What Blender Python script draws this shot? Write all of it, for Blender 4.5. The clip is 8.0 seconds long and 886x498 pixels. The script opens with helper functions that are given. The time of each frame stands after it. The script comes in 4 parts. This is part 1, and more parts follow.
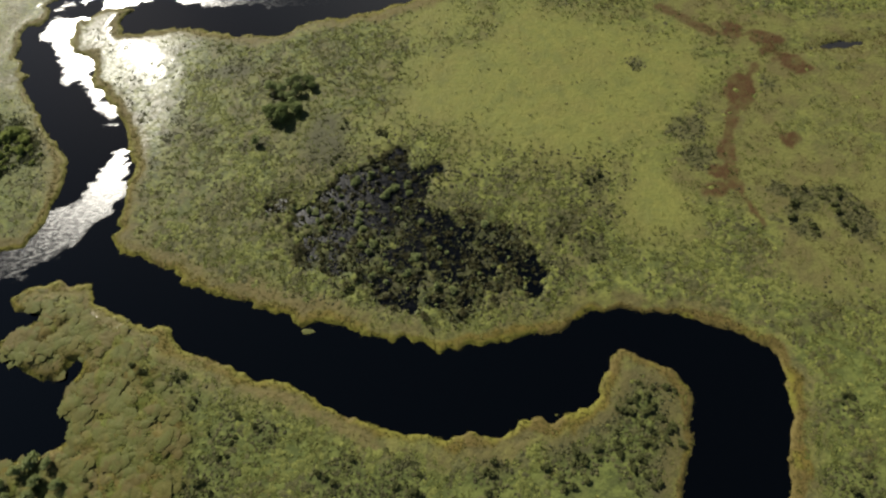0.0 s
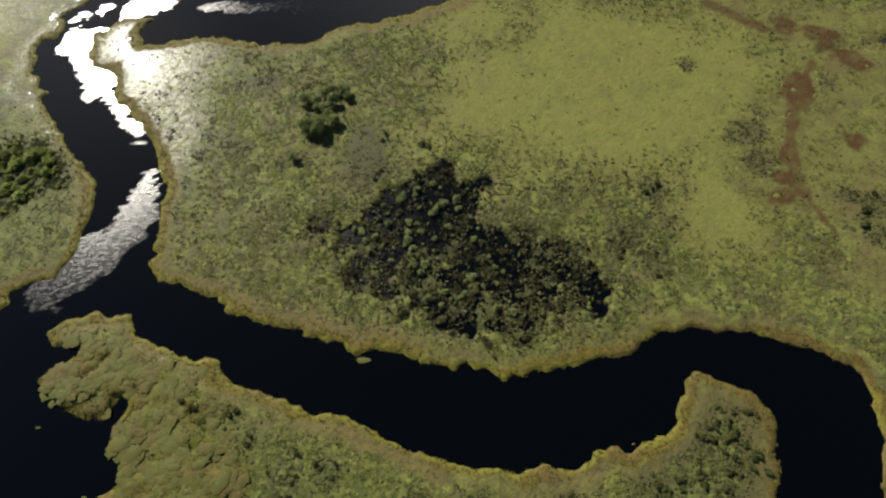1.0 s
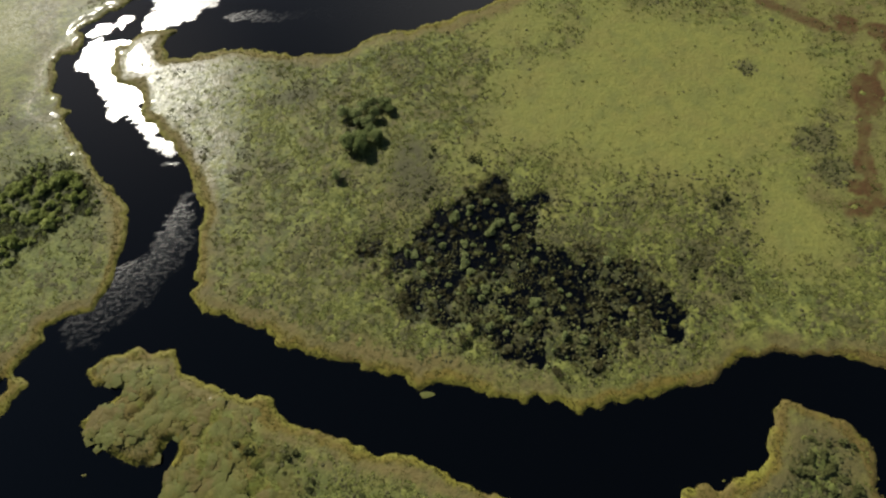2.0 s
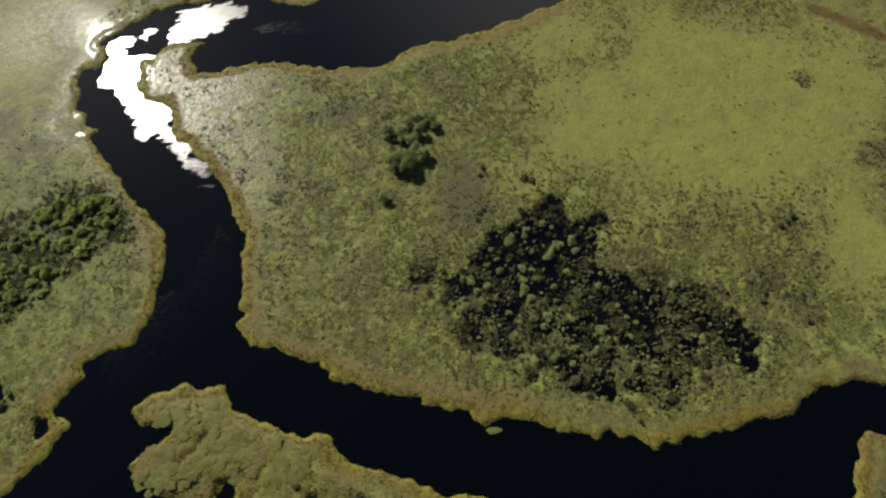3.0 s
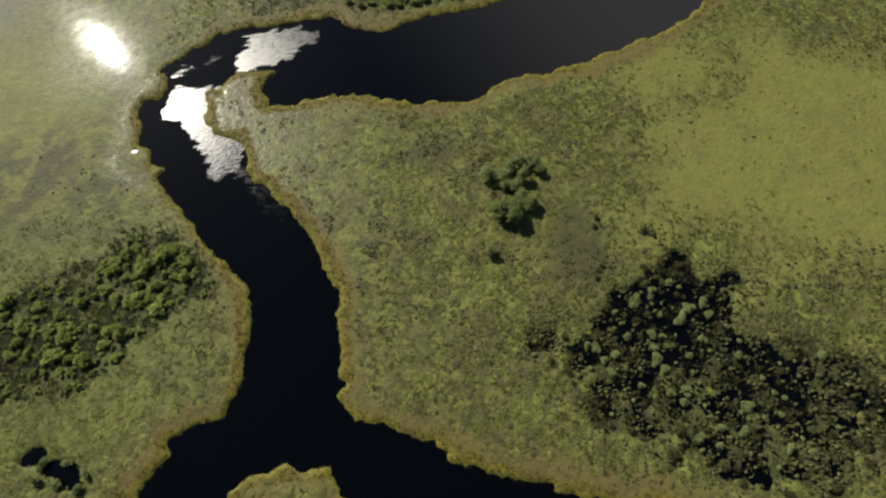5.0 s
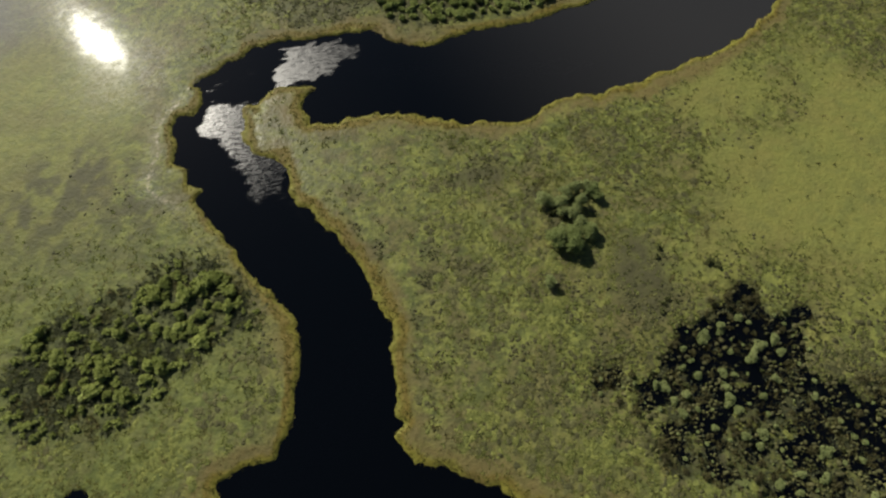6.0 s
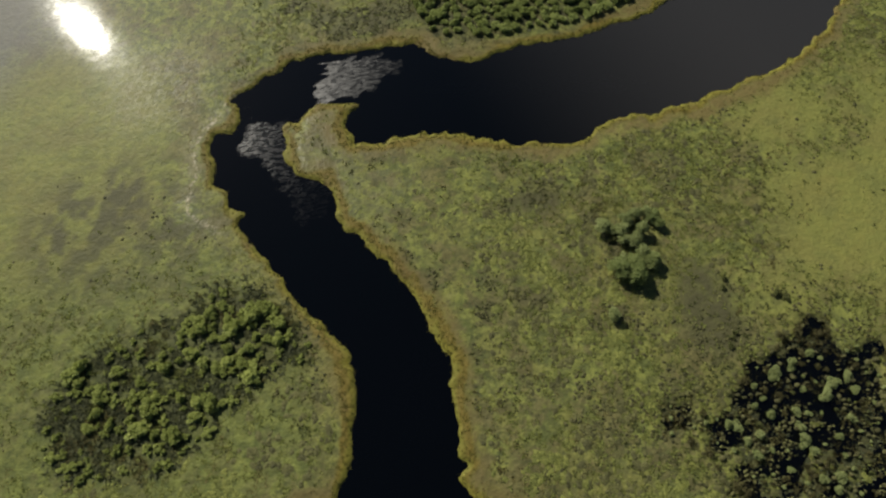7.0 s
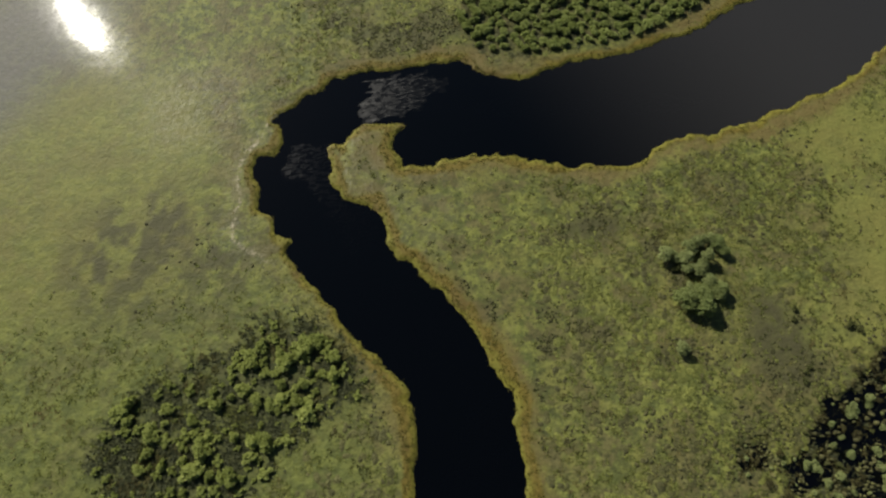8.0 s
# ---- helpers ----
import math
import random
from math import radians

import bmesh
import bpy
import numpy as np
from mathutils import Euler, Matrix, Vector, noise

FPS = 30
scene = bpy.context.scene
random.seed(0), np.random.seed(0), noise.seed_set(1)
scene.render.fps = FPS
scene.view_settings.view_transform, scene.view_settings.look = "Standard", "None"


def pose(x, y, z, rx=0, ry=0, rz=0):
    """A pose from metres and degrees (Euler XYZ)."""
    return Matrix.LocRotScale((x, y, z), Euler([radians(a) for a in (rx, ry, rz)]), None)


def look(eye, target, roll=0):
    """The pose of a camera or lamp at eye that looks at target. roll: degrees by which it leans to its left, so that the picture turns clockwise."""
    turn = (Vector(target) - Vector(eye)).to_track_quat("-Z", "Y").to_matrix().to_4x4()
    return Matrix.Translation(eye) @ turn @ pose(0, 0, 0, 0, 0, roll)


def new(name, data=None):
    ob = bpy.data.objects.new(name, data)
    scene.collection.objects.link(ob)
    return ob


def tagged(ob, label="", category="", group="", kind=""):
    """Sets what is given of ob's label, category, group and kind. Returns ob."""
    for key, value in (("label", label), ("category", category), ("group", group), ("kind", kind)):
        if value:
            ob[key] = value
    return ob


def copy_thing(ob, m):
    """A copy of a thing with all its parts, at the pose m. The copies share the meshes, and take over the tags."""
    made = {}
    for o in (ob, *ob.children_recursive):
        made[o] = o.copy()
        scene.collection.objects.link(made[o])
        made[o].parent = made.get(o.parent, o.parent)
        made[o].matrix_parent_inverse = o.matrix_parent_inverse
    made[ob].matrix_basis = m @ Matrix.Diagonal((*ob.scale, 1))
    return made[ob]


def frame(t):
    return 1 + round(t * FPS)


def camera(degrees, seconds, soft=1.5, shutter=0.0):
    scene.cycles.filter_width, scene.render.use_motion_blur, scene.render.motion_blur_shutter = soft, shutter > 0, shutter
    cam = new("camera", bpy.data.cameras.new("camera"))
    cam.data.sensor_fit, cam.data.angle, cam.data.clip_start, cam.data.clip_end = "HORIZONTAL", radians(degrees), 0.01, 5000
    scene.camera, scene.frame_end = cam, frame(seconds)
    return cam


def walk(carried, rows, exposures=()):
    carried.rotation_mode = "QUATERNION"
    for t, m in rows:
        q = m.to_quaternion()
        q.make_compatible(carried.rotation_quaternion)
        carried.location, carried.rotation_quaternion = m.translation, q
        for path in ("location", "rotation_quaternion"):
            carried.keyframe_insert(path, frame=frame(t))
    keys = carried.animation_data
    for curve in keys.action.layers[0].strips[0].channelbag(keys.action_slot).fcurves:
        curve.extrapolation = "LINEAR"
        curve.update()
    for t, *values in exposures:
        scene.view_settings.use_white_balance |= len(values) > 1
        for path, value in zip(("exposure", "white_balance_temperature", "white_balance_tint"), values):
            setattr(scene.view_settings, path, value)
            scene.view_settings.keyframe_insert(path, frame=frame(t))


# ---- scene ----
# ---- camera: a helicopter flight over a flooded marsh, metres, yaw / pitch / roll in degrees ----
cam = camera(80.0, 8.0, soft=2.3)
ROWS = [
    (0, 1.22, -18.01, 115.66, 1.82, -62.71, -7.81),
    (0.5, -4.84, -12.54, 114.41, 2.47, -63.19, -9.31),
    (1, -11.46, -7.76, 114.30, 1.72, -63.76, -9.30),
    (1.5, -17.92, -2.42, 112.63, 1.98, -64.02, -10.34),
    (3, -37.46, 13.64, 111.52, 0.10, -65.13, -10.07),
    (3.5, -43.73, 18.70, 110.89, -0.50, -65.20, -9.82),
    (4, -49.77, 24.02, 110.46, -1.03, -65.40, -9.29),
    (5.5, -67.41, 39.84, 108.18, -2.32, -65.63, -7.36),
    (6, -73.61, 45.13, 107.79, -3.25, -65.86, -6.38),
    (6.5, -79.41, 50.26, 107.48, -3.73, -66.11, -5.81),
    (7, -85.78, 56.19, 107.48, -4.89, -66.71, -4.72),
    (7.5, -90.82, 60.72, 106.98, -4.46, -66.69, -5.12),
    (8, -96.50, 66.04, 106.81, -4.81, -67.07, -4.95),
]
EXPOSURE = 0.90
walk(cam, [(t, pose(x, y, z, 90 + pitch, 0, yaw) @ pose(0, 0, 0, 0, 0, roll)) for t, x, y, z, yaw, pitch, roll in ROWS],
     [(0.0, EXPOSURE + 0.07), (8.0, EXPOSURE - 0.08)])

# ---- sky and sun ----
SUN_HEIGHT, SUN_TURN = radians(34.9), radians(-32.9)
world = bpy.data.worlds.new("sky")
scene.world = world
world.use_nodes = True
sky = world.node_tree.nodes.new("ShaderNodeTexSky")
sky.sky_type, sky.sun_disc = "NISHITA", False
sky.air_density, sky.dust_density = 1.0, 0.4
sky.sun_elevation, sky.sun_rotation = SUN_HEIGHT, SUN_TURN
world.node_tree.links.new(sky.outputs["Color"], world.node_tree.nodes["Background"].inputs["Color"])
world.node_tree.nodes["Background"].inputs["Strength"].default_value = 0.040
sun = new("sun", bpy.data.lights.new("sun", "SUN"))
sun.data.energy, sun.data.angle, sun.data.color = 5.0, radians(0.53), (1.0, 0.95, 0.83)
SUN_WAY = Vector((math.cos(SUN_HEIGHT) * math.sin(SUN_TURN), math.cos(SUN_HEIGHT) * math.cos(SUN_TURN), math.sin(SUN_HEIGHT)))
sun.matrix_world = look(SUN_WAY * 400, (0, 0, 0))


# ---- materials ----
class Nodes:
    """A material's node tree with short calls for the nodes in use."""

    def __init__(self, name):
        self.mat = bpy.data.materials.new(name)
        self.mat.use_nodes = True
        self.tree = self.mat.node_tree
        self.shader = self.tree.nodes["Principled BSDF"]
        self.place = self.tree.nodes.new("ShaderNodeNewGeometry").outputs["Position"]

    def link(self, value, socket):
        if isinstance(value, (int, float)):
            socket.default_value = value
        elif isinstance(value, tuple):
            socket.default_value = (*value, 1.0)
        else:
            self.tree.links.new(value, socket)

    def noise(self, size, detail=3.0, rough=0.55, stretch=None):
        n = self.tree.nodes.new("ShaderNodeTexNoise")
        n.inputs["Scale"].default_value = 1.0 / size
        n.inputs["Detail"].default_value = detail
        n.inputs["Roughness"].default_value = rough
        at = self.place
        if stretch:
            m = self.tree.nodes.new("ShaderNodeMapping")
            m.inputs["Rotation"].default_value = (0, 0, radians(stretch[0]))
            m.inputs["Scale"].default_value = (stretch[1], 1.0, 1.0)
            self.link(at, m.inputs["Vector"])
            at = m.outputs["Vector"]
        self.link(at, n.inputs["Vector"])
        return n.outputs["Fac"]

    def step(self, value, low, high, a=0.0, b=1.0):
        n = self.tree.nodes.new("ShaderNodeMapRange")
        n.interpolation_type = "SMOOTHSTEP"
        self.link(value, n.inputs[0])
        for k, v in zip((1, 2, 3, 4), (low, high, a, b)):
            n.inputs[k].default_value = v
        return n.outputs[0]

    def math(self, kind, a, b):
        n = self.tree.nodes.new("ShaderNodeMath")
        n.operation = kind
        self.link(a, n.inputs[0])
        self.link(b, n.inputs[1])
        return n.outputs[0]

    def mix(self, fac, a, b):
        n = self.tree.nodes.new("ShaderNodeMix")
        n.data_type = "RGBA"
        self.link(fac, n.inputs[0])
        self.link(a, n.inputs[6])
        self.link(b, n.inputs[7])
        return n.outputs[2]

    def zone(self, name):
        n = self.tree.nodes.new("ShaderNodeAttribute")
        n.attribute_name = name
        return n.outputs["Fac"]

    def island(self):
        n = self.tree.nodes.new("ShaderNodeNewGeometry")
        return n.outputs["Random Per Island"]

    def each(self):
        n = self.tree.nodes.new("ShaderNodeObjectInfo")
        return n.outputs["Random"]

    def bump(self, height, strength, distance):
        n = self.tree.nodes.new("ShaderNodeBump")
        self.link(height, n.inputs["Height"])
        self.link(strength, n.inputs["Strength"])
        n.inputs["Distance"].default_value = distance
        self.relief = n.outputs["Normal"]
        self.link(self.relief, self.shader.inputs["Normal"])

    def leafy(self, colour, rough, glow, specular=0.35):
        """A thin leaf: part of the light that falls on one side leaves at the other."""
        self.done(colour, rough, 1.42, specular)
        thin, both = self.tree.nodes.new("ShaderNodeBsdfTranslucent"), self.tree.nodes.new("ShaderNodeMixShader")
        self.link(colour, thin.inputs["Color"])
        both.inputs[0].default_value = glow
        self.tree.links.new(self.shader.outputs[0], both.inputs[1])
        self.tree.links.new(thin.outputs[0], both.inputs[2])
        self.tree.links.new(both.outputs[0], self.tree.nodes["Material Output"].inputs["Surface"])
        return self.mat

    def done(self, colour, rough, ior=1.45, specular=0.5):
        self.link(colour, self.shader.inputs["Base Color"])
        self.link(rough, self.shader.inputs["Roughness"])
        self.shader.inputs["IOR"].default_value = ior
        self.link(specular, self.shader.inputs["Specular IOR Level"])
        return self.mat


def ground_material():
    n = Nodes("marsh_ground")
    broad, middle, fine = n.noise(26, 3), n.noise(3.2, 4, 0.6), n.noise(0.8, 3, 0.6)
    patch = n.noise(2.3, 4, 0.66)
    grass = n.mix(n.step(patch, 0.40, 0.60), (0.064, 0.074, 0.024), (0.130, 0.140, 0.036))
    grass = n.mix(n.step(n.noise(6.5, 4, 0.62), 0.52, 0.60, 0.0, 0.6), grass, (0.142, 0.146, 0.038))
    grass = n.mix(n.step(n.noise(8.5, 5, 0.66), 0.49, 0.58, 0.0, 0.85), grass, n.mix(n.step(middle, 0.4, 0.6), (0.066, 0.058, 0.027), (0.098, 0.088, 0.036)))
    grass = n.mix(n.step(broad, 0.46, 0.60, 0.0, 0.45), grass, n.mix(n.step(middle, 0.4, 0.6), (0.070, 0.058, 0.024), (0.104, 0.090, 0.034)))
    grass = n.mix(n.step(n.noise(0.95, 3, 0.62), 0.55, 0.64, 0.0, 0.8), grass, (0.036, 0.040, 0.017))
    plain = n.mix(n.step(middle, 0.3, 0.7), (0.134, 0.132, 0.036), (0.114, 0.119, 0.033))
    plain = n.mix(n.step(n.noise(13, 4, 0.6), 0.46, 0.62, 0.0, 0.35), plain, (0.124, 0.108, 0.036))
    plain = n.mix(n.step(n.noise(0.8, 4, 0.7, (15, 0.6)), 0.50, 0.68, 0.0, 0.35), plain, (0.068, 0.076, 0.024))
    plain = n.mix(n.step(n.noise(7, 3, 0.6), 0.50, 0.66, 0.0, 0.4), plain, (0.080, 0.088, 0.030))
    drab = n.math("MULTIPLY", n.zone("drab"), n.step(n.noise(2.9, 4, 0.68), 0.46, 0.58, 0.0, 0.65))
    grass = n.mix(drab, grass, n.mix(n.step(fine, 0.35, 0.65), (0.052, 0.050, 0.023), (0.078, 0.076, 0.031)))
    grass = n.mix(n.step(n.noise(1.5, 4, 0.7, (20, 0.55)), 0.50, 0.64, 0.0, 0.5), grass, (0.044, 0.050, 0.018))
    c = n.mix(n.zone("plain"), grass, plain)
    c = n.mix(n.math("MULTIPLY", n.zone("moor"), n.step(broad, 0.3, 0.6, 0.35, 0.9)), c, n.mix(n.step(n.noise(7, 4, 0.6), 0.42, 0.60), (0.106, 0.103, 0.032), (0.090, 0.078, 0.030)))
    c = n.mix(n.math("MULTIPLY", n.zone("rust"), n.step(middle, 0.38, 0.58, 0.65, 1.0)), c, (0.052, 0.029, 0.013))
    c = n.mix(n.math("MULTIPLY", n.zone("olive"), n.step(middle, 0.3, 0.6, 0.6, 1.0)), c, (0.048, 0.046, 0.023))
    c = n.mix(n.math("MULTIPLY", n.zone("lush"), n.step(middle, 0.3, 0.6, 0.6, 0.9)), c, n.mix(n.step(n.noise(1.7, 4, 0.7, (20, 0.55)), 0.38, 0.6), (0.104, 0.120, 0.032), (0.052, 0.064, 0.019)))
    turf = n.mix(n.step(n.noise(6, 3, 0.6), 0.42, 0.58), (0.080, 0.082, 0.016), (0.086, 0.066, 0.018))
    turf = n.mix(n.step(n.noise(3.4, 3, 0.6), 0.50, 0.62, 0.0, 0.8), turf, (0.074, 0.088, 0.019))
    c = n.mix(n.math("MULTIPLY", n.zone("mat"), n.step(middle, 0.3, 0.6, 0.7, 1.0)), c, turf)
    c = n.mix(n.math("MULTIPLY", n.zone("belt"), n.step(middle, 0.3, 0.6, 0.55, 0.95)), c, (0.094, 0.074, 0.028))
    reedy = n.mix(n.zone("edge"), (0.098, 0.075, 0.018), n.mix(n.step(middle, 0.35, 0.6), (0.120, 0.106, 0.018), (0.102, 0.097, 0.018)))
    reedy = n.mix(n.step(n.math("ADD", n.noise(11, 3), n.math("MULTIPLY", n.zone("dry"), 0.13)), 0.54, 0.64, 0.0, 0.85), reedy, (0.084, 0.062, 0.021))
    c = n.mix(n.zone("fringe"), c, reedy)
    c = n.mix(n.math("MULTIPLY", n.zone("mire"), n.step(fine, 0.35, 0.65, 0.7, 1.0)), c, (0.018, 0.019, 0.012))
    # Far pool: its pale sky reflection is painted as grey on the ground.
    c = n.mix(n.math("MULTIPLY", n.zone("pool_sheen"), 0.85), c, (0.088, 0.084, 0.078))
    c = n.mix(n.math("MULTIPLY", n.zone("trail"), n.step(n.noise(1.1, 4, 0.7), 0.42, 0.58, 0.0, 0.85)), c, (0.270, 0.236, 0.160))
    c = n.mix(n.step(fine, 0.35, 0.65, 0.18, 0.0), c, (0.035, 0.037, 0.013))
    c = n.mix(n.math("MULTIPLY", n.step(n.zone("damp"), 0.75, 1.05), n.step(middle, 0.35, 0.6, 0.0, 0.2)), c, (0.110, 0.098, 0.068))
    damp = n.math("MULTIPLY", n.zone("damp"), n.step(n.noise(1.3, 4, 0.7), 0.35, 0.62, 0.4, 1.0))
    n.bump(n.math("ADD", n.math("ADD", fine, patch), middle), n.step(damp, 0.0, 1.0, 0.34, 0.16), 0.45)
    film = n.math("MULTIPLY", n.zone("wet"), n.step(n.noise(0.7, 4, 0.7), 0.30, 0.70, 0.35, 1.0))
    n.link(n.math("MULTIPLY", film, 0.042), n.shader.inputs["Coat Weight"])
    n.shader.inputs["Coat Roughness"].default_value = 0.108
    n.shader.inputs["Coat IOR"].default_value = 1.333
    return n.done(c, n.step(damp, 0.0, 1.0, 0.6, 0.33), 1.38, n.step(damp, 0.0, 1.0, 0.08, 0.10))


def water_material():
    """Black water; where the wind ruffles it, fine waves too small to see spread its gloss."""
    n = Nodes("river_water")
    ruffle = n.math("MULTIPLY", n.zone("ruffle"), n.step(n.noise(0.75, 5, 0.8, (118, 0.35)), 0.34, 0.66, 0.80, 1.10))
    n.bump(n.noise(0.55, 3, 0.65, (35, 0.6)), n.step(ruffle, 0.0, 0.25, 0.01, 0.30), 0.12)
    # The grey of reflected hazy sky is painted into the body colour.
    body = n.mix(n.zone("sky_sheen"), (0.0005, 0.0007, 0.0009), (0.0185, 0.0178, 0.0172))
    depth, gloss = n.tree.nodes.new("ShaderNodeBsdfDiffuse"), n.tree.nodes.new("ShaderNodeBsdfGlossy")
    edge, both = n.tree.nodes.new("ShaderNodeFresnel"), n.tree.nodes.new("ShaderNodeMixShader")
    gloss.distribution, edge.inputs["IOR"].default_value = "BECKMANN", 1.333
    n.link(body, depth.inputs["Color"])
    n.link(n.math("ADD", ruffle, 0.03), gloss.inputs["Roughness"])
    crest = n.tree.nodes.new("ShaderNodeCombineXYZ")
    n.link(n.zone("crest_x"), crest.inputs[0])
    n.link(n.zone("crest_y"), crest.inputs[1])
    n.link(crest.outputs[0], gloss.inputs["Tangent"])
    n.link(n.zone("ripple"), gloss.inputs["Anisotropy"])
    for node in (gloss, edge):
        n.link(n.relief, node.inputs["Normal"])
    for k, socket in enumerate((edge.outputs[0], depth.outputs[0], gloss.outputs[0])):
        n.tree.links.new(socket, both.inputs[k])
    n.tree.links.new(both.outputs[0], n.tree.nodes["Material Output"].inputs["Surface"])
    return n.mat


def blade_material(name, dark, light, dry=None, rough=0.5):
    n = Nodes(name)
    c = n.mix(n.island(), dark, light)
    if dry:
        c = n.mix(n.step(n.noise(9, 3), 0.42, 0.62, 0.0, 0.9), c, dry)
    return n.leafy(c, max(rough, 0.6), 0.5, 0.08)


def leaf_material(name, dark, light):
    n = Nodes(name)
    c = n.mix(n.math("ADD", n.math("MULTIPLY", n.island(), 0.5), n.math("MULTIPLY", n.each(), 0.5)), dark, light)
    return n.leafy(c, 0.6, 0.46, 0.15)


def mat_material():
    n = Nodes("reed_mat")
    c = n.mix(n.island(), (0.058, 0.056, 0.012), (0.088, 0.080, 0.017))
    c = n.mix(n.step(n.noise(4, 3), 0.44, 0.58, 0.0, 0.8), c, (0.070, 0.080, 0.018))
    c = n.mix(n.step(n.noise(6.5, 4, 0.6), 0.54, 0.62, 0.0, 0.7), c, (0.082, 0.058, 0.018))
    c = n.mix(n.step(n.noise(0.3, 3, 0.6), 0.4, 0.65, 0.5, 0.0), c, (0.048, 0.044, 0.012))
    n.bump(n.noise(0.25, 3, 0.6), 0.6, 0.15)
    return n.done(c, 0.7, 1.4, 0.2)


def tussock_material(name, dark, light, glow=0.25):
    """Close-grown tussocks: blades too fine to tell apart, each mound with a tone of its own."""
    n = Nodes(name)
    c = n.mix(n.island(), dark, light)
    c = n.mix(n.step(n.noise(0.28, 3, 0.7), 0.38, 0.62, 0.6, 0.0), c, tuple(0.5 * v for v in dark))
    n.bump(n.noise(0.22, 3, 0.65), 0.9, 0.18)
    return n.leafy(c, 0.65, glow, 0.12)


def bark_material():
    n = Nodes("bark")
    c = n.mix(n.noise(0.08, 4), (0.032, 0.026, 0.018), (0.096, 0.080, 0.061))
    n.bump(n.noise(0.05, 3), 0.5, 0.02)
    return n.done(c, 0.85)


GROUND, WATER, BARK, MAT = ground_material(), water_material(), bark_material(), mat_material()
GRASS = blade_material("meadow_grass", (0.106, 0.122, 0.029), (0.182, 0.189, 0.056), (0.144, 0.125, 0.048))
SEDGE = blade_material("dark_sedge", (0.042, 0.048, 0.017), (0.078, 0.084, 0.030))
MIRE = blade_material("mire_growth", (0.046, 0.052, 0.028), (0.108, 0.116, 0.056))
DULL = blade_material("dull_grass", (0.072, 0.082, 0.025), (0.128, 0.134, 0.042), (0.102, 0.088, 0.034))
BRIGHT = blade_material("bright_grass", (0.120, 0.136, 0.036), (0.205, 0.215, 0.066))
REED = blade_material("bank_reed", (0.084, 0.078, 0.018), (0.130, 0.119, 0.028), (0.094, 0.084, 0.021))
TURF = blade_material("turf_sedge", (0.064, 0.066, 0.013), (0.110, 0.106, 0.021), (0.086, 0.066, 0.018))
LUSH = blade_material("lush_grass", (0.092, 0.108, 0.028), (0.178, 0.194, 0.054))
SCRUB = blade_material("swamp_scrub", (0.032, 0.030, 0.013), (0.086, 0.078, 0.028))
RUSTY = blade_material("rusty_sedge", (0.070, 0.057, 0.020), (0.122, 0.098, 0.034))
FRESH_MOUND = tussock_material("fresh_tussock", (0.092, 0.102, 0.028), (0.196, 0.206, 0.052))
DULL_MOUND = tussock_material("dull_tussock", (0.062, 0.062, 0.026), (0.128, 0.126, 0.046))
DARK_MOUND = tussock_material("dark_tussock", (0.042, 0.042, 0.018), (0.098, 0.094, 0.038), 0.2)
PALE_LEAF = leaf_material("pale_leaf", (0.125, 0.150, 0.052), (0.255, 0.285, 0.112))
DULL_LEAF = leaf_material("dull_leaf", (0.052, 0.060, 0.020), (0.120, 0.126, 0.042))
DIM_LEAF = leaf_material("dim_leaf", (0.036, 0.034, 0.015), (0.090, 0.082, 0.030))
GREEN_LEAF = leaf_material("green_leaf", (0.152, 0.180, 0.044), (0.310, 0.345, 0.094))
BANK_LEAF = leaf_material("bank_leaf", (0.140, 0.172, 0.044), (0.275, 0.312, 0.092))
DEEP_LEAF = leaf_material("deep_leaf", (0.108, 0.138, 0.042), (0.215, 0.245, 0.085))

# ---- plan of the marsh: shore lines as smooth curves through a few turning points ----
MEADOW_SOUTH = [(60.8, -18.9), (67.9, -2.6), (68.2, 7.2), (65.3, 11.3), (53.6, 17.8), (48.5, 19.8), (32.4, 22.2), (28.4, 21.1), (24.5, 18.8),
                (15.1, 17.2), (1.3, 16.4), (-4.9, 16.9), (-10.8, 20.4), (-13.7, 20.4), (-14.6, 19.1), (-17.1, 21.1), (-31.3, 26.0), (-34.6, 25.0),
                (-37.3, 25.7), (-39.4, 28.5), (-44.9, 31.6), (-63.8, 39.4), (-64.7, 41.5), (-68.6, 44.3), (-82.3, 51.3)]
MEADOW_WEST = [(-85.8, 55.0), (-85.9, 56.4), (-84.4, 57.5), (-85.0, 61.1), (-84.9, 72.9), (-83.9, 76.6), (-87.2, 87.7), (-91.1, 96.2), (-96.0, 103.8),
               (-104.1, 113.1), (-104.2, 118.0), (-105.7, 122.4), (-109.0, 125.8), (-113.0, 128.1), (-115.3, 135.1), (-115.5, 142.1), (-112.6, 142.0), (-110.0, 145.5),
               (-106.5, 146.9), (-101.1, 146.4), (-97.1, 144.8)]
MEADOW_NORTH = [(-99.7, 142.4), (-100.8, 138.6), (-99.4, 135.3), (-95.9, 133.1), (-77.9, 133.2), (-75.9, 134.1), (-74.2, 131.8), (-58.2, 125.9),
                (-50.5, 124.3), (-45.0, 124.5), (-35.3, 128.2), (-29.5, 128.9), (-25.6, 127.7), (-20.3, 130.1), (-14.3, 130.4), (-11.3, 132.4),
                (-4.8, 132.0), (-0.8, 134.3), (3.9, 134.7), (18.5, 140.9), (30.7, 150.7)]
